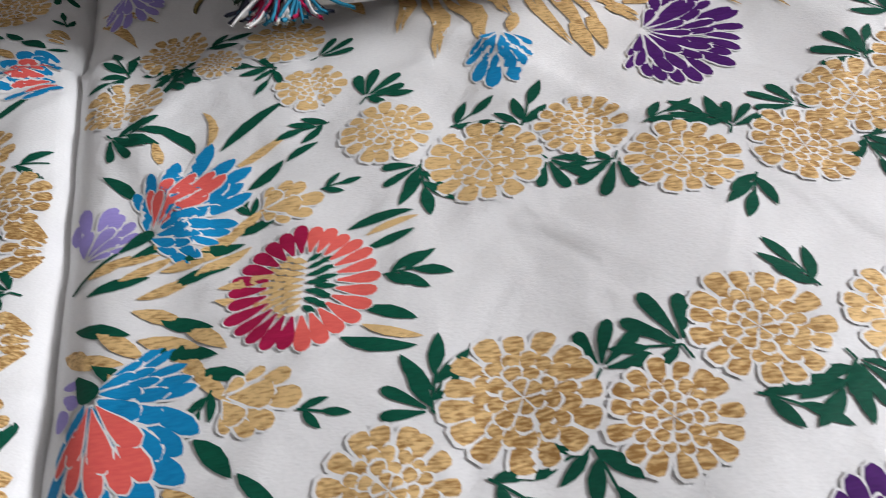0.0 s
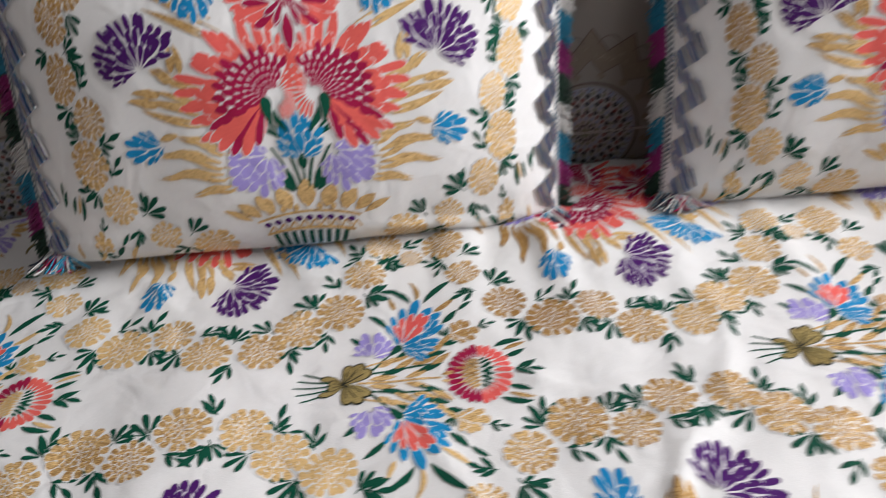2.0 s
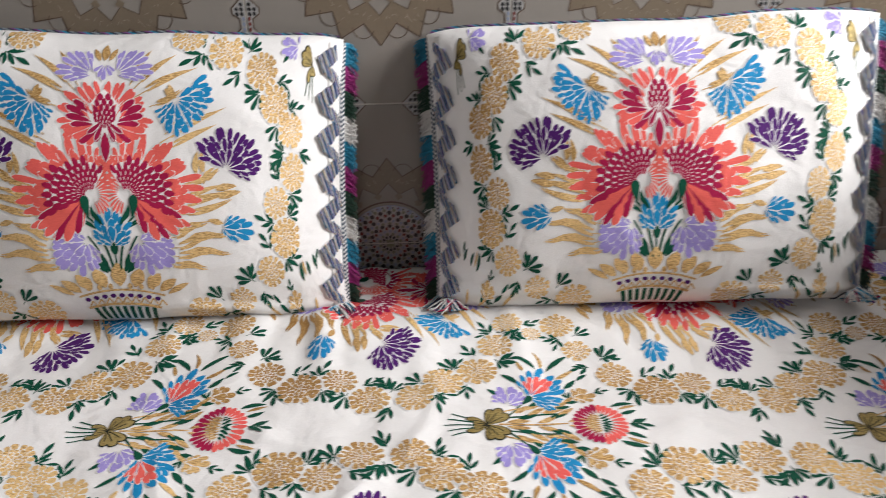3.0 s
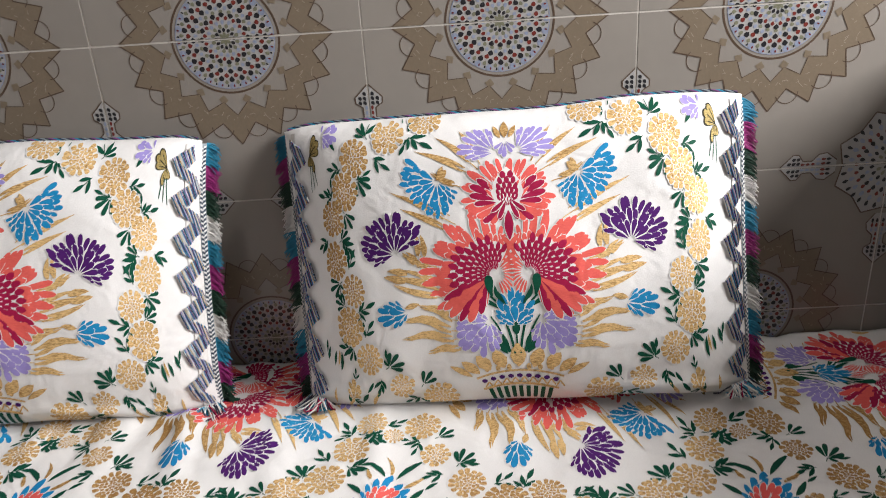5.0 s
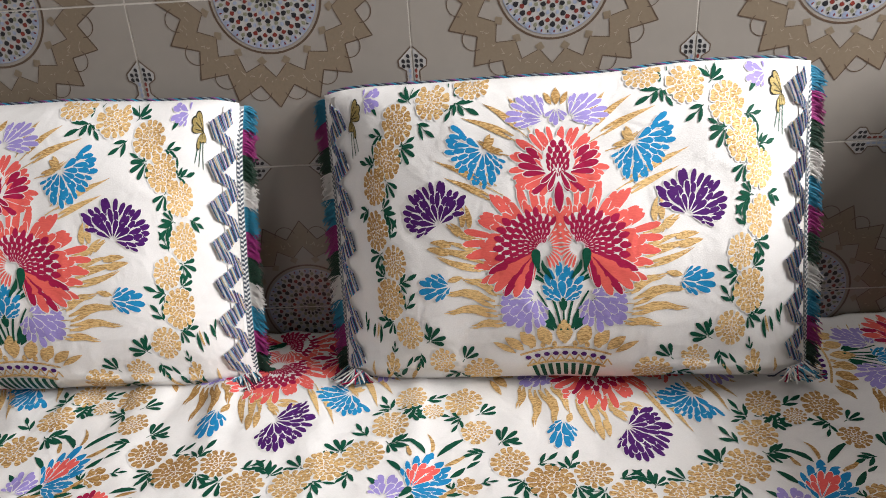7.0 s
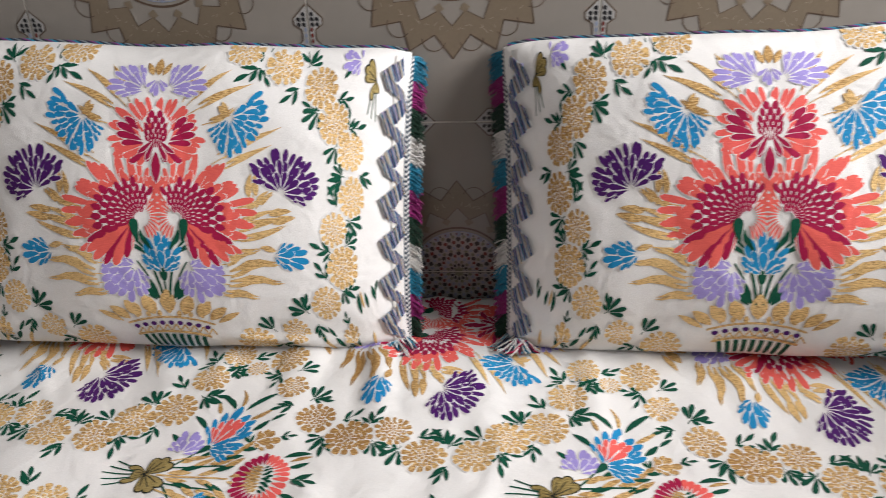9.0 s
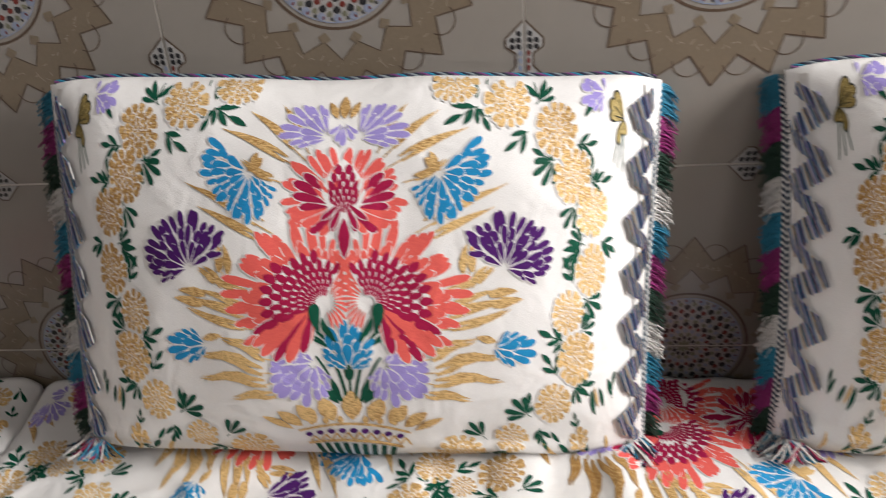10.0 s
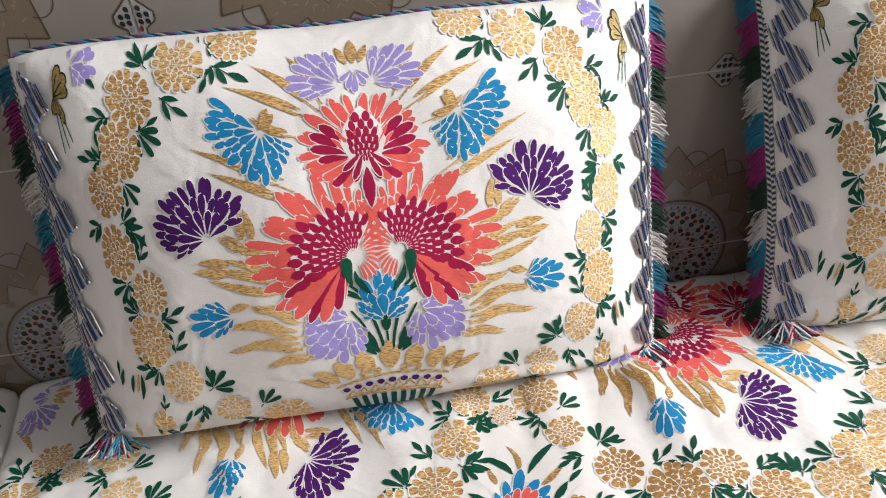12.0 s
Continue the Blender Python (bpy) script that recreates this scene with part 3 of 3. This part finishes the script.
def mattress(name, left, right, y0, y1, rise, label, origin, along, across):
    ob = tagged(new(name), label, "bench seat", group="bench seats")
    dx = .0075
    nx, ny = int((right(y0) - left(y0)) / dx), int((y1 - y0) / dx)
    verts, faces = [], []

    def top(x, y):
        e = max(0.0, .03 - min(x - left(y), right(y) - x))
        return seat_height(x, y) + rise - e * e * 14

    for j in range(ny + 1):
        for i in range(nx + 1):
            y = y0 + (y1 - y0) * j / ny
            x = left(y) + (right(y) - left(y)) * i / nx
            verts.append((x, y, top(x, y)))
    for j in range(ny):
        for i in range(nx):
            a = j * (nx + 1) + i
            faces.append((a, a + 1, a + nx + 2, a + nx + 1))
    ring = [i for i in range(nx + 1)] + [j * (nx + 1) + nx for j in range(1, ny + 1)] + [ny * (nx + 1) + i for i in range(nx - 1, -1, -1)] + [j * (nx + 1) for j in range(ny - 1, 0, -1)]
    b = len(verts)
    for k in ring:
        verts.append((verts[k][0], verts[k][1], 0.30))
    n = len(ring)
    for i in range(n):
        faces.append((ring[i], b + i, b + (i + 1) % n, ring[(i + 1) % n]))
    faces.append(tuple(range(b + n - 1, b - 1, -1)))
    cover = mesh_object("cover", verts, faces, "satin", ob)

    ox, oy = origin
    for ci in range(-2, 3):
        for cj in range(-3, 6):
            def place(r, u, lift):
                r, u = r + ci * REP_R, u + cj * REP_U
                x, y = ox + u * along[0] + r * across[0], oy + u * along[1] + r * across[1]
                return (x, y, top(x, y) + .0006 + lift * .42)

            def inside(r, u):
                r, u = r + ci * REP_R, u + cj * REP_U
                x, y = ox + u * along[0] + r * across[0], oy + u * along[1] + r * across[1]
                return left(y) + .004 < x < right(y) - .004 and y0 + .03 < y < y1 - .004
            for name_m, st in CELL:
                lay(st, place, inside, cover, name_m)
    return ob


mattress("bench_mattress", seam, lambda y: 1.66, .14, .892, 0, "white brocade bench mattress woven with flower garlands, slightly creased", (.132, .841), (math.cos(PHI), math.sin(PHI)), (math.sin(PHI), -math.cos(PHI)))
mattress("bench_mattress", lambda y: -1.1, lambda y: seam(y) - .004, .14, .892, .005, "white brocade bench mattress end with gold rosettes", (-.515, .50), (-0.16, 1), (1, 0.16))
base = tagged(new("wooden_bench"), "dark wooden bench under the brocade mattresses", "bench")
part("plinth", box(-1.08, 1.66, .17, .88, 0, .298, .004), "wood", base)


# ---- back cushions ----
HX, HZ, DEPTH = .332, .222, .086


def bulge(x, z):
    a, b = max(0, 1 - abs(x / HX) ** 2.8), max(0, 1 - abs(z / HZ) ** 2.6)
    return DEPTH * (a * b) ** .52


def cushion(m, label, seed):
    r = random.Random(seed)
    ob = tagged(new("back_cushion"), label, "cushion", group="cushions against the wall")
    ob.matrix_world = m
    ph = r.uniform(0, 50)

    def front(x, z):
        b = bulge(x, z)
        soft = .009 * noise.noise((x * 5 + ph, z * 5, 1)) + .0040 * noise.noise((x * 13 + ph, z * 13, 4))
        soft += .007 * max(0, 1 - abs(noise.noise((x * 3 + ph, z * 2.4, 7))) * 8) * max(0, -z / HZ)
        soft += .008 * math.exp(-((z + .192 + .008 * math.sin(x * 8 + ph)) / .009) ** 2) * (.5 + .5 * math.sin(x * 11 + ph))
        return -(b + soft * min(1, b / .03))

    n, k = 54, 40
    xs = [HX * math.sin(math.pi / 2 * (2 * i / n - 1)) for i in range(n + 1)]
    zs = [HZ * math.sin(math.pi / 2 * (2 * j / k - 1)) for j in range(k + 1)]

    def pull(x, z):
        """The sides draw in a little between the corners, unevenly."""
        z = z + .006 * noise.noise((x * 7 + ph, 2.2, 0)) * abs(z / HZ) ** 3
        z = z * (1 - .055 * abs(x / HX) ** 9 * abs(z / HZ) ** 5)
        return x * (1 - .022 * (1 - (z / HZ) ** 2) * abs(x / HX) ** 3), z * (1 - .040 * (1 - (x / HX) ** 2) * abs(z / HZ) ** 3 * (1 if z > 0 else .3))

    verts, faces, index = [], [], {}
    for side in (0, 1):
        for j, z in enumerate(zs):
            for i, x in enumerate(xs):
                rim = i in (0, n) or j in (0, k)
                if side and rim:
                    index[side, i, j] = index[0, i, j]
                    continue
                px, pz = pull(x, z)
                index[side, i, j] = len(verts)
                verts.append((px, front(x, z) if not side else .6 * bulge(x, z), pz))
        for j in range(k):
            for i in range(n):
                q = (index[side, i, j], index[side, i + 1, j], index[side, i + 1, j + 1], index[side, i, j + 1])
                faces.append(q if not side else q[::-1])
    cover = mesh_object("cover", verts, faces, "satin", ob)

    off = .05

    def place(x, u, lift):
        z = u + off
        x = math.copysign(abs(x) - 1.28 * max(0, abs(x) - .14) ** 2, x)
        e = .003
        gx, gz = (front(x + e, z) - front(x - e, z)) / (2 * e), (front(x, z + e) - front(x, z - e)) / (2 * e)
        nn = Vector((gx, -1, gz)).normalized()
        px, pz = pull(x, z)
        return Vector((px, front(x, z), pz)) + nn * (.0007 + lift * .42)

    def inside(x, u):
        return abs(x) - 1.28 * max(0, abs(x) - .14) ** 2 < .292 and abs(x) < .6 and abs(u + off) < HZ - .004

    for cj in (-1, 0, 1):
        for ci in (-1, 0, 1):
            for name_m, st in CELL:
                if name_m in ("aster", "star_flower", "posy_stem", "small_blossom") and not all(inside(x + ci * REP_R, u + cj * REP_U) for c, pts, q in st for x, u, *_ in pts):
                    continue
                lay(st, lambda x, u, q: place(x + ci * REP_R, u + cj * REP_U, q), lambda x, u: inside(x + ci * REP_R, u + cj * REP_U), cover, name_m)

    # passementerie down both short sides: zigzag braid, grey braid, knotted fringe
    for s in (-1, 1):
        def edge(t, z):
            """t metres outward from the inner border of the trim."""
            x = .302 + t
            if x < .316:
                px, pz = pull(s * x, z)
                return Vector((px, front(s * x, z) - .0016, pz))
            px, pz = pull(s * .316, z)
            b = Vector((px, front(s * .316, z) - .0016, pz))
            return b + Vector((s * .58, .815, 0)) * (x - .316)

        zz = [-.212 + .424 * i / 60 for i in range(61)]

        def band(name, t0, t1, lift, colour, lab=""):
            vs, fc = [], []
            for z in zz:
                for q in range(4):
                    p = edge(t0 + (t1 - t0) * q / 3, z)
                    vs.append(p + Vector((s * .3, -1, 0)) * (lift + (.0012 if q in (1, 2) else 0)))
            for i in range(60):
                for q in range(3):
                    a = 4 * i + q
                    fc.append((a, a + 1, a + 5, a + 4))
            return tagged(mesh_object(name, vs, fc, colour, ob), lab)

        braid = band("zigzag_braid", .010, .034, .0005, "cotton", "white braid with a multicoloured zigzag")
        vs, fc, fs = [], [], []
        cols = ["navy", "teal", "lavender", "cotton", "purple", "teal", "gold", "cotton", "cotton", "blue", "plum"]
        per, wide = .058, .038
        for c in range(-5, 6):
            for half in (0, 1):
                for q in range(31):
                    t = -.004 + wide * (q + .5) / 31
                    z0 = c * per + ((q + .5) / 31 if not half else 2 - (q + .5) / 31) * per / 2 + r.uniform(-.0012, .0012)
                    reach = .0120 + r.uniform(-.0012, .0012)
                    if abs(z0) > .205:
                        continue
                    b = len(vs)
                    for g in (-1, -.4, .4, 1):
                        p = edge(t - s * .0042 * g, max(-.211, min(.211, z0 + reach * g))) + Vector((s * .3, -1, 0)) * .0024
                        hw = .00066
                        vs.extend([p - Vector((hw, 0, 0)), p + Vector((s * .0004, -.0012, 0)), p + Vector((hw, 0, 0))])
                    for g in range(3):
                        for j in (0, 1):
                            a = b + 3 * g + j
                            fc.append((a, a + 1, a + 4, a + 3))
                            fs.append((q + 3 * half) % len(cols))
        mesh_object("zigzag_threads", vs, fc, None, braid, True, cols, fs)
        grey = band("grey_braid", .034, .047, .0010, "greybraid", "narrow grey blue braid")
        vs, fc, fs = [], [], []
        for i in range(120):
            z0 = -.208 + .416 * i / 120
            for half in (0, 1):
                t0 = .0355 + .0055 * half
                b = len(vs)
                dz = .0022 if half else -.0022
                for g in (0, .5, 1):
                    p = edge(t0 + .005 * g, z0 + dz * g) + Vector((s * .3, -1, 0)) * .0026
                    vs.extend([p - Vector((0, 0, .0011)), p + Vector((0, -.001, 0)), p + Vector((0, 0, .0011))])
                for g in range(2):
                    for j in (0, 1):
                        a = b + 3 * g + j
                        fc.append((a, a + 1, a + 4, a + 3))
                        fs.append(i % 2)
        mesh_object("braid_stitches", vs, fc, None, grey, True, ["navy", "cotton"], fs)
        # fringe tufts, each block one colour
        order = ["teal", "magenta", "bottle", "cotton"]
        block = .0385
        for blk in range(11):
            vs, fc = [], []
            zb = -.210 + block * blk
            for i in range(64):
                z0 = zb + block * (i + r.uniform(-.4, .4)) / 64
                if abs(z0) > .212:
                    continue
                p0 = edge(.046, z0)
                reach, droop = r.uniform(.014, .023), r.uniform(.006, .016)
                way = Vector((s * r.uniform(.75, 1.0), r.uniform(-.25, .65), r.uniform(-.2, .2)))
                b = len(vs)
                for g in (0, .35, .7, 1):
                    p = p0 + way * reach * g + Vector((0, 0, -droop * g * g))
                    w = .0013 * (1 - .25 * g)
                    vs.extend([p + Vector((0, -w, 0)), p + Vector((0, w * .5, w)), p + Vector((0, w * .5, -w))])
                for g in range(3):
                    for j in range(3):
                        a = b + 3 * g
                        fc.append((a + j, a + (j + 1) % 3, a + 3 + (j + 1) % 3, a + 3 + j))
            if fc:
                tagged(mesh_object("fringe_tuft", vs, fc, order[(10 - blk) % 4], ob), ("turquoise", "magenta", "bottle green", "white")[(10 - blk) % 4] + " fringe tuft")
        # loose ends splayed on the seat at the lower corner
        for colour, count in (("cotton", 46), ("teal", 26), ("navy", 20), ("crimson", 12)):
            vs, fc = [], []
            for i in range(count):
                p0 = edge(r.uniform(.0, .046), -.205) + Vector((0, -.004, 0))
                way = Vector((s * r.uniform(-.7, .9), r.uniform(-1.0, -.1), r.uniform(-.75, -.2))).normalized()
                reach = r.uniform(.022, .040)
                b = len(vs)
                for g in (0, .35, .7, 1):
                    p = p0 + way * reach * g
                    p.z = max(p.z - .006 * g * g, -.216 + r.uniform(0, .004))
                    w = .0013
                    vs.extend([p + Vector((-w, 0, 0)), p + Vector((w * .5, 0, w)), p + Vector((w * .5, 0, -w))])
                for g in range(3):
                    for j in range(3):
                        a = b + 3 * g
                        fc.append((a + j, a + (j + 1) % 3, a + 3 + (j + 1) % 3, a + 3 + j))
            mesh_object("tassel", vs, fc, colour, ob)
    # twisted cord along the top seam
    for strand, colour in enumerate(("navy", "teal", "plum", "navy", "greybraid")):
        vs, fc = [], []
        for i in range(240):
            x = -.326 + .652 * i / 239
            a = i * .55 + strand * 6.283 / 5
            px, pz = pull(x, HZ)
            c = Vector((px, .0017 * math.cos(a), pz + .0006 + .0017 * math.sin(a)))
            for q in range(4):
                d = q * 1.571
                vs.append(c + Vector((0, .0013 * math.cos(d), .0013 * math.sin(d))))
        for i in range(239):
            for q in range(4):
                fc.append((4 * i + q, 4 * i + (q + 1) % 4, 4 * i + 4 + (q + 1) % 4, 4 * i + 4 + q))
        mesh_object("piping_strand", vs, fc, colour, ob)
    return ob


cushion(pose(.207, .812, .668, -15, 2.6, 2.5), "white brocade back cushion, woven flower basket, fringed braid sides", 3)
cushion(pose(1.003, .796, .674, -15, -2.6, -5.5), "white brocade back cushion leaning turned slightly from the tiled wall", 8)

# ---- tiled wall ----
TW, TH, GX, GZ = .40, .25, .40, 1.0     # tile size, a joint's place


def tile_prints():
    """Printed ornament of a pair of stacked tiles: medallion in the middle of the joint, quarter stars at the four far corners."""
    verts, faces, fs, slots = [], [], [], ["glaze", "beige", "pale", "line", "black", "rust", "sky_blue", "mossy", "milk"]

    def poly(pts, colour, level):
        b = len(verts)
        verts.extend([(x, level, z) for x, z in pts])
        faces.append(tuple(range(b, b + len(pts))))
        fs.append(slots.index(colour))

    def ring(cx, cz, r0, r1, colour, level, n=64):
        for i in range(n):
            a, b = 6.28319 * i / n, 6.28319 * (i + 1) / n
            poly([(cx + r0 * math.cos(a), cz + r0 * math.sin(a)), (cx + r1 * math.cos(a), cz + r1 * math.sin(a)), (cx + r1 * math.cos(b), cz + r1 * math.sin(b)), (cx + r0 * math.cos(b), cz + r0 * math.sin(b))], colour, level)

    def line(p, q, w, colour, level):
        dx, dz = q[0] - p[0], q[1] - p[1]
        s = w / math.hypot(dx, dz)
        poly([(p[0] - dz * s, p[1] + dx * s), (p[0] + dz * s, p[1] - dx * s), (q[0] + dz * s, q[1] - dx * s), (q[0] - dz * s, q[1] + dx * s)], colour, level)

    def drop(cx, cz, a, r0, r1, w, colour, level):
        c, s = math.cos(a), math.sin(a)
        pts = []
        for t, q in ((0, 0), (.3, .75), (.6, 1), (.85, .7), (1, 0), (.85, -.7), (.6, -1), (.3, -.75)):
            r = r0 + (r1 - r0) * t
            pts.append((cx + r * c - q * w * s, cz + r * s + q * w * c))
        poly(pts, colour, level)

    A, B, C, D = -.0003, -.0005, -.0007, -.0009
    cx = cz = 0.0
    # star band with sixteen points
    N = 16
    for i in range(N):
        a0, am, a1 = 6.28319 * (i - .5) / N, 6.28319 * i / N, 6.28319 * (i + .5) / N
        P = lambda r, a: (cx + r * math.cos(a), cz + r * math.sin(a))
        tip, v0, v1 = P(.158, am), P(.127, a0), P(.127, a1)
        i0, i1, im0, im1, nk = P(.111, a0), P(.111, a1), P(.096, am - .095), P(.096, am + .095), P(.113, am)
        # the band between the outer zigzag and the stepped inner edge
        k0, k1 = P(.094, a0), P(.094, a1)
        poly([v0, tip, nk, k0], "beige", A)
        poly([tip, v1, k1, nk], "beige", A)
        for p, q in ((v0, tip), (tip, v1)):
            line(p, q, .0008, "line", B)
        for p, q in ((k0, nk), (nk, k1)):
            line(p, q, .0005, "line", B)
        e = P(.0905, a0)
        w = .0072
        c, s = math.cos(a0), math.sin(a0)
        poly([(e[0] + w * c, e[1] + w * s), (e[0] - w * s, e[1] + w * c), (e[0] - w * c, e[1] - w * s), (e[0] + w * s, e[1] - w * c)], "beige", B)
        # small arc outside, between two points
        m = P(.133, a0)
        last = None
        for g in range(11):
            b = a0 - 1.45 + 2.9 * g / 10
            p = (m[0] + .0165 * math.cos(b), m[1] + .0165 * math.sin(b))
            if last:
                line(last, p, .0006, "line", B)
            last = p
        # crackle strokes on the band
        for g in range(7):
            b = rnd.uniform(a0, a1)
            rr = rnd.uniform(.114, .134 if abs(b - am) < .08 else .118)
            p = P(rr, b)
            line(p, (p[0] + rnd.uniform(-.006, .006), p[1] + rnd.uniform(-.006, .006) + .001), .0005, "pale", B)
    ring(cx, cz, .0770, .0800, "line", A)
    ring(cx, cz, 0, .0725, "milk", A)
    ring(cx, cz, .0715, .0727, "sky_blue", B)
    for n, r0, r1, w, col, ph in ((24, .0625, .0715, .0040, "sky_blue", 0), (24, .060, .066, .0022, "mossy", .5), (24, .0545, .0625, .0030, "black", 0), (24, .050, .056, .0026, "rust", .5),
                                  (20, .0430, .0500, .0030, "black", 0), (20, .040, .0455, .0020, "sky_blue", .5), (20, .0355, .0405, .0024, "mossy", 0), (16, .0300, .0365, .0030, "black", 0),
                                  (16, .026, .0315, .0020, "rust", .5), (16, .0205, .0260, .0021, "sky_blue", 0), (12, .0145, .0205, .0022, "mossy", .5), (12, .0095, .0150, .0018, "black", 0), (8, .001, .0095, .0018, "mossy", 0)):
        for i in range(n):
            drop(cx, cz, 6.28319 * (i + ph) / n, r0 - .0004, r1 + .0006, w * (1.35 if col in ('black', 'rust') else 1.25), col, C)
    for i in range(48):
        drop(cx, cz, 6.28319 * (i + .25) / 48, .066, .0705, .0012, "black" if i % 2 else "rust", D)
    # corner stars with four pointed arms
    for sx in (-.2, .2):
        for sz in (-.25, .25):
            for i in range(16):
                a0, a1 = 6.28319 * i / 16, 6.28319 * (i + 1) / 16
                ra, rb = (.088, .074) if i % 2 else (.074, .088)
                poly([(sx, sz), (sx + ra * math.cos(a0), sz + ra * math.sin(a0)), (sx + rb * math.cos(a1), sz + rb * math.sin(a1))], "milk", A)
                line((sx + ra * math.cos(a0), sz + ra * math.sin(a0)), (sx + rb * math.cos(a1), sz + rb * math.sin(a1)), .0011, "line", B)
            for n, r0, r1, w, col, ph in ((32, .066, .076, .0026, "black", 0), (24, .056, .066, .0034, "sky_blue", .5), (24, .048, .056, .0028, "rust", 0), (20, .040, .049, .0032, "black", .5),
                                          (16, .032, .040, .0030, "sky_blue", 0), (16, .024, .032, .0028, "black", .5), (12, .014, .023, .0026, "mossy", 0), (8, .003, .013, .002, "black", 0)):
                for i in range(n):
                    drop(sx, sz, 6.28319 * (i + ph) / n, r0, r1, w, col, C)
            for k in range(4):
                a = k * math.pi / 2
                c, s = math.cos(a), math.sin(a)
                L = lambda r, q: (sx + r * c - q * s, sz + r * s + q * c)
                out = [(.084, .010), (.100, .022), (.112, .020), (.122, .0095), (.136, .0095), (.143, .020), (.152, .0205), (.160, .012), (.172, 0)]
                pts = [L(r, q) for r, q in out] + [L(r, -q) for r, q in reversed(out[:-1])]
                poly(pts, "milk", A)
                for p, q in zip(pts, pts[1:]):
                    line(p, q, .0009, "line", B)
                for r in (.096, .104, .112):
                    for q in (-.012, -.005, .005, .012):
                        drop(*L(r, q), a, -.004, .004, .0022, ("rust", "black", "sky_blue")[int(r * 1000 + q * 900) % 3], C)
                for r in (.120, .128, .136):
                    for q in (-.0045, .0045):
                        drop(*L(r, q), a, -.0035, .0035, .0020, "sky_blue" if q > 0 else "rust", C)
                for r in (.143, .150, .157):
                    for q in (-.013, -.006, .006, .013):
                        if abs(q) < .01 or r < .155:
                            drop(*L(r, q), a + .5, -.0035, .0035, .0026, "black", C)
    return verts, faces, fs, slots


def tile_mesh(name, upper):
    """One tile, its lower left corner at the origin, with its half of the pair's ornament."""
    verts, faces, fs, slots = tile_prints()
    bm = bmesh.new()
    vs = [bm.verts.new(v) for v in verts]
    for f, k in zip(faces, fs):
        bm.faces.new([vs[i] for i in f]).material_index = k
    g = .0014
    z0, z1 = (g, TH - g) if upper else (-TH + g, -g)
    for co, no in (((-.2 + g, 0, 0), (-1, 0, 0)), ((.2 - g, 0, 0), (1, 0, 0)), ((0, 0, z0), (0, 0, -1)), ((0, 0, z1), (0, 0, 1))):
        bmesh.ops.bisect_plane(bm, geom=bm.verts[:] + bm.edges[:] + bm.faces[:], plane_co=co, plane_no=no, clear_outer=True)
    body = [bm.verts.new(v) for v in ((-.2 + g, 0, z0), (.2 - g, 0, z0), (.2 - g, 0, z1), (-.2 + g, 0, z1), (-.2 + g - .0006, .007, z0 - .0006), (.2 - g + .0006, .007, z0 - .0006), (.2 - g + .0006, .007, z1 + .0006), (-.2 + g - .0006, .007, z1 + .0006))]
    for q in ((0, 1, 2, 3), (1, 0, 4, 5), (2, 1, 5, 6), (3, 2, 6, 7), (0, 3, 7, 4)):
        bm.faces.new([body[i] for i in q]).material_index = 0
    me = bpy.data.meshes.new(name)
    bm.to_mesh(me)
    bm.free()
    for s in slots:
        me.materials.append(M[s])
    return me


wall = solid("wall_north", box(ROOM_X0, ROOM_X1, ROOM_Y1 + .0007, ROOM_Y1 + T, 0, ROOM_Z), "grout", "tiled wall with printed star medallions and pale grout joints", "wall")
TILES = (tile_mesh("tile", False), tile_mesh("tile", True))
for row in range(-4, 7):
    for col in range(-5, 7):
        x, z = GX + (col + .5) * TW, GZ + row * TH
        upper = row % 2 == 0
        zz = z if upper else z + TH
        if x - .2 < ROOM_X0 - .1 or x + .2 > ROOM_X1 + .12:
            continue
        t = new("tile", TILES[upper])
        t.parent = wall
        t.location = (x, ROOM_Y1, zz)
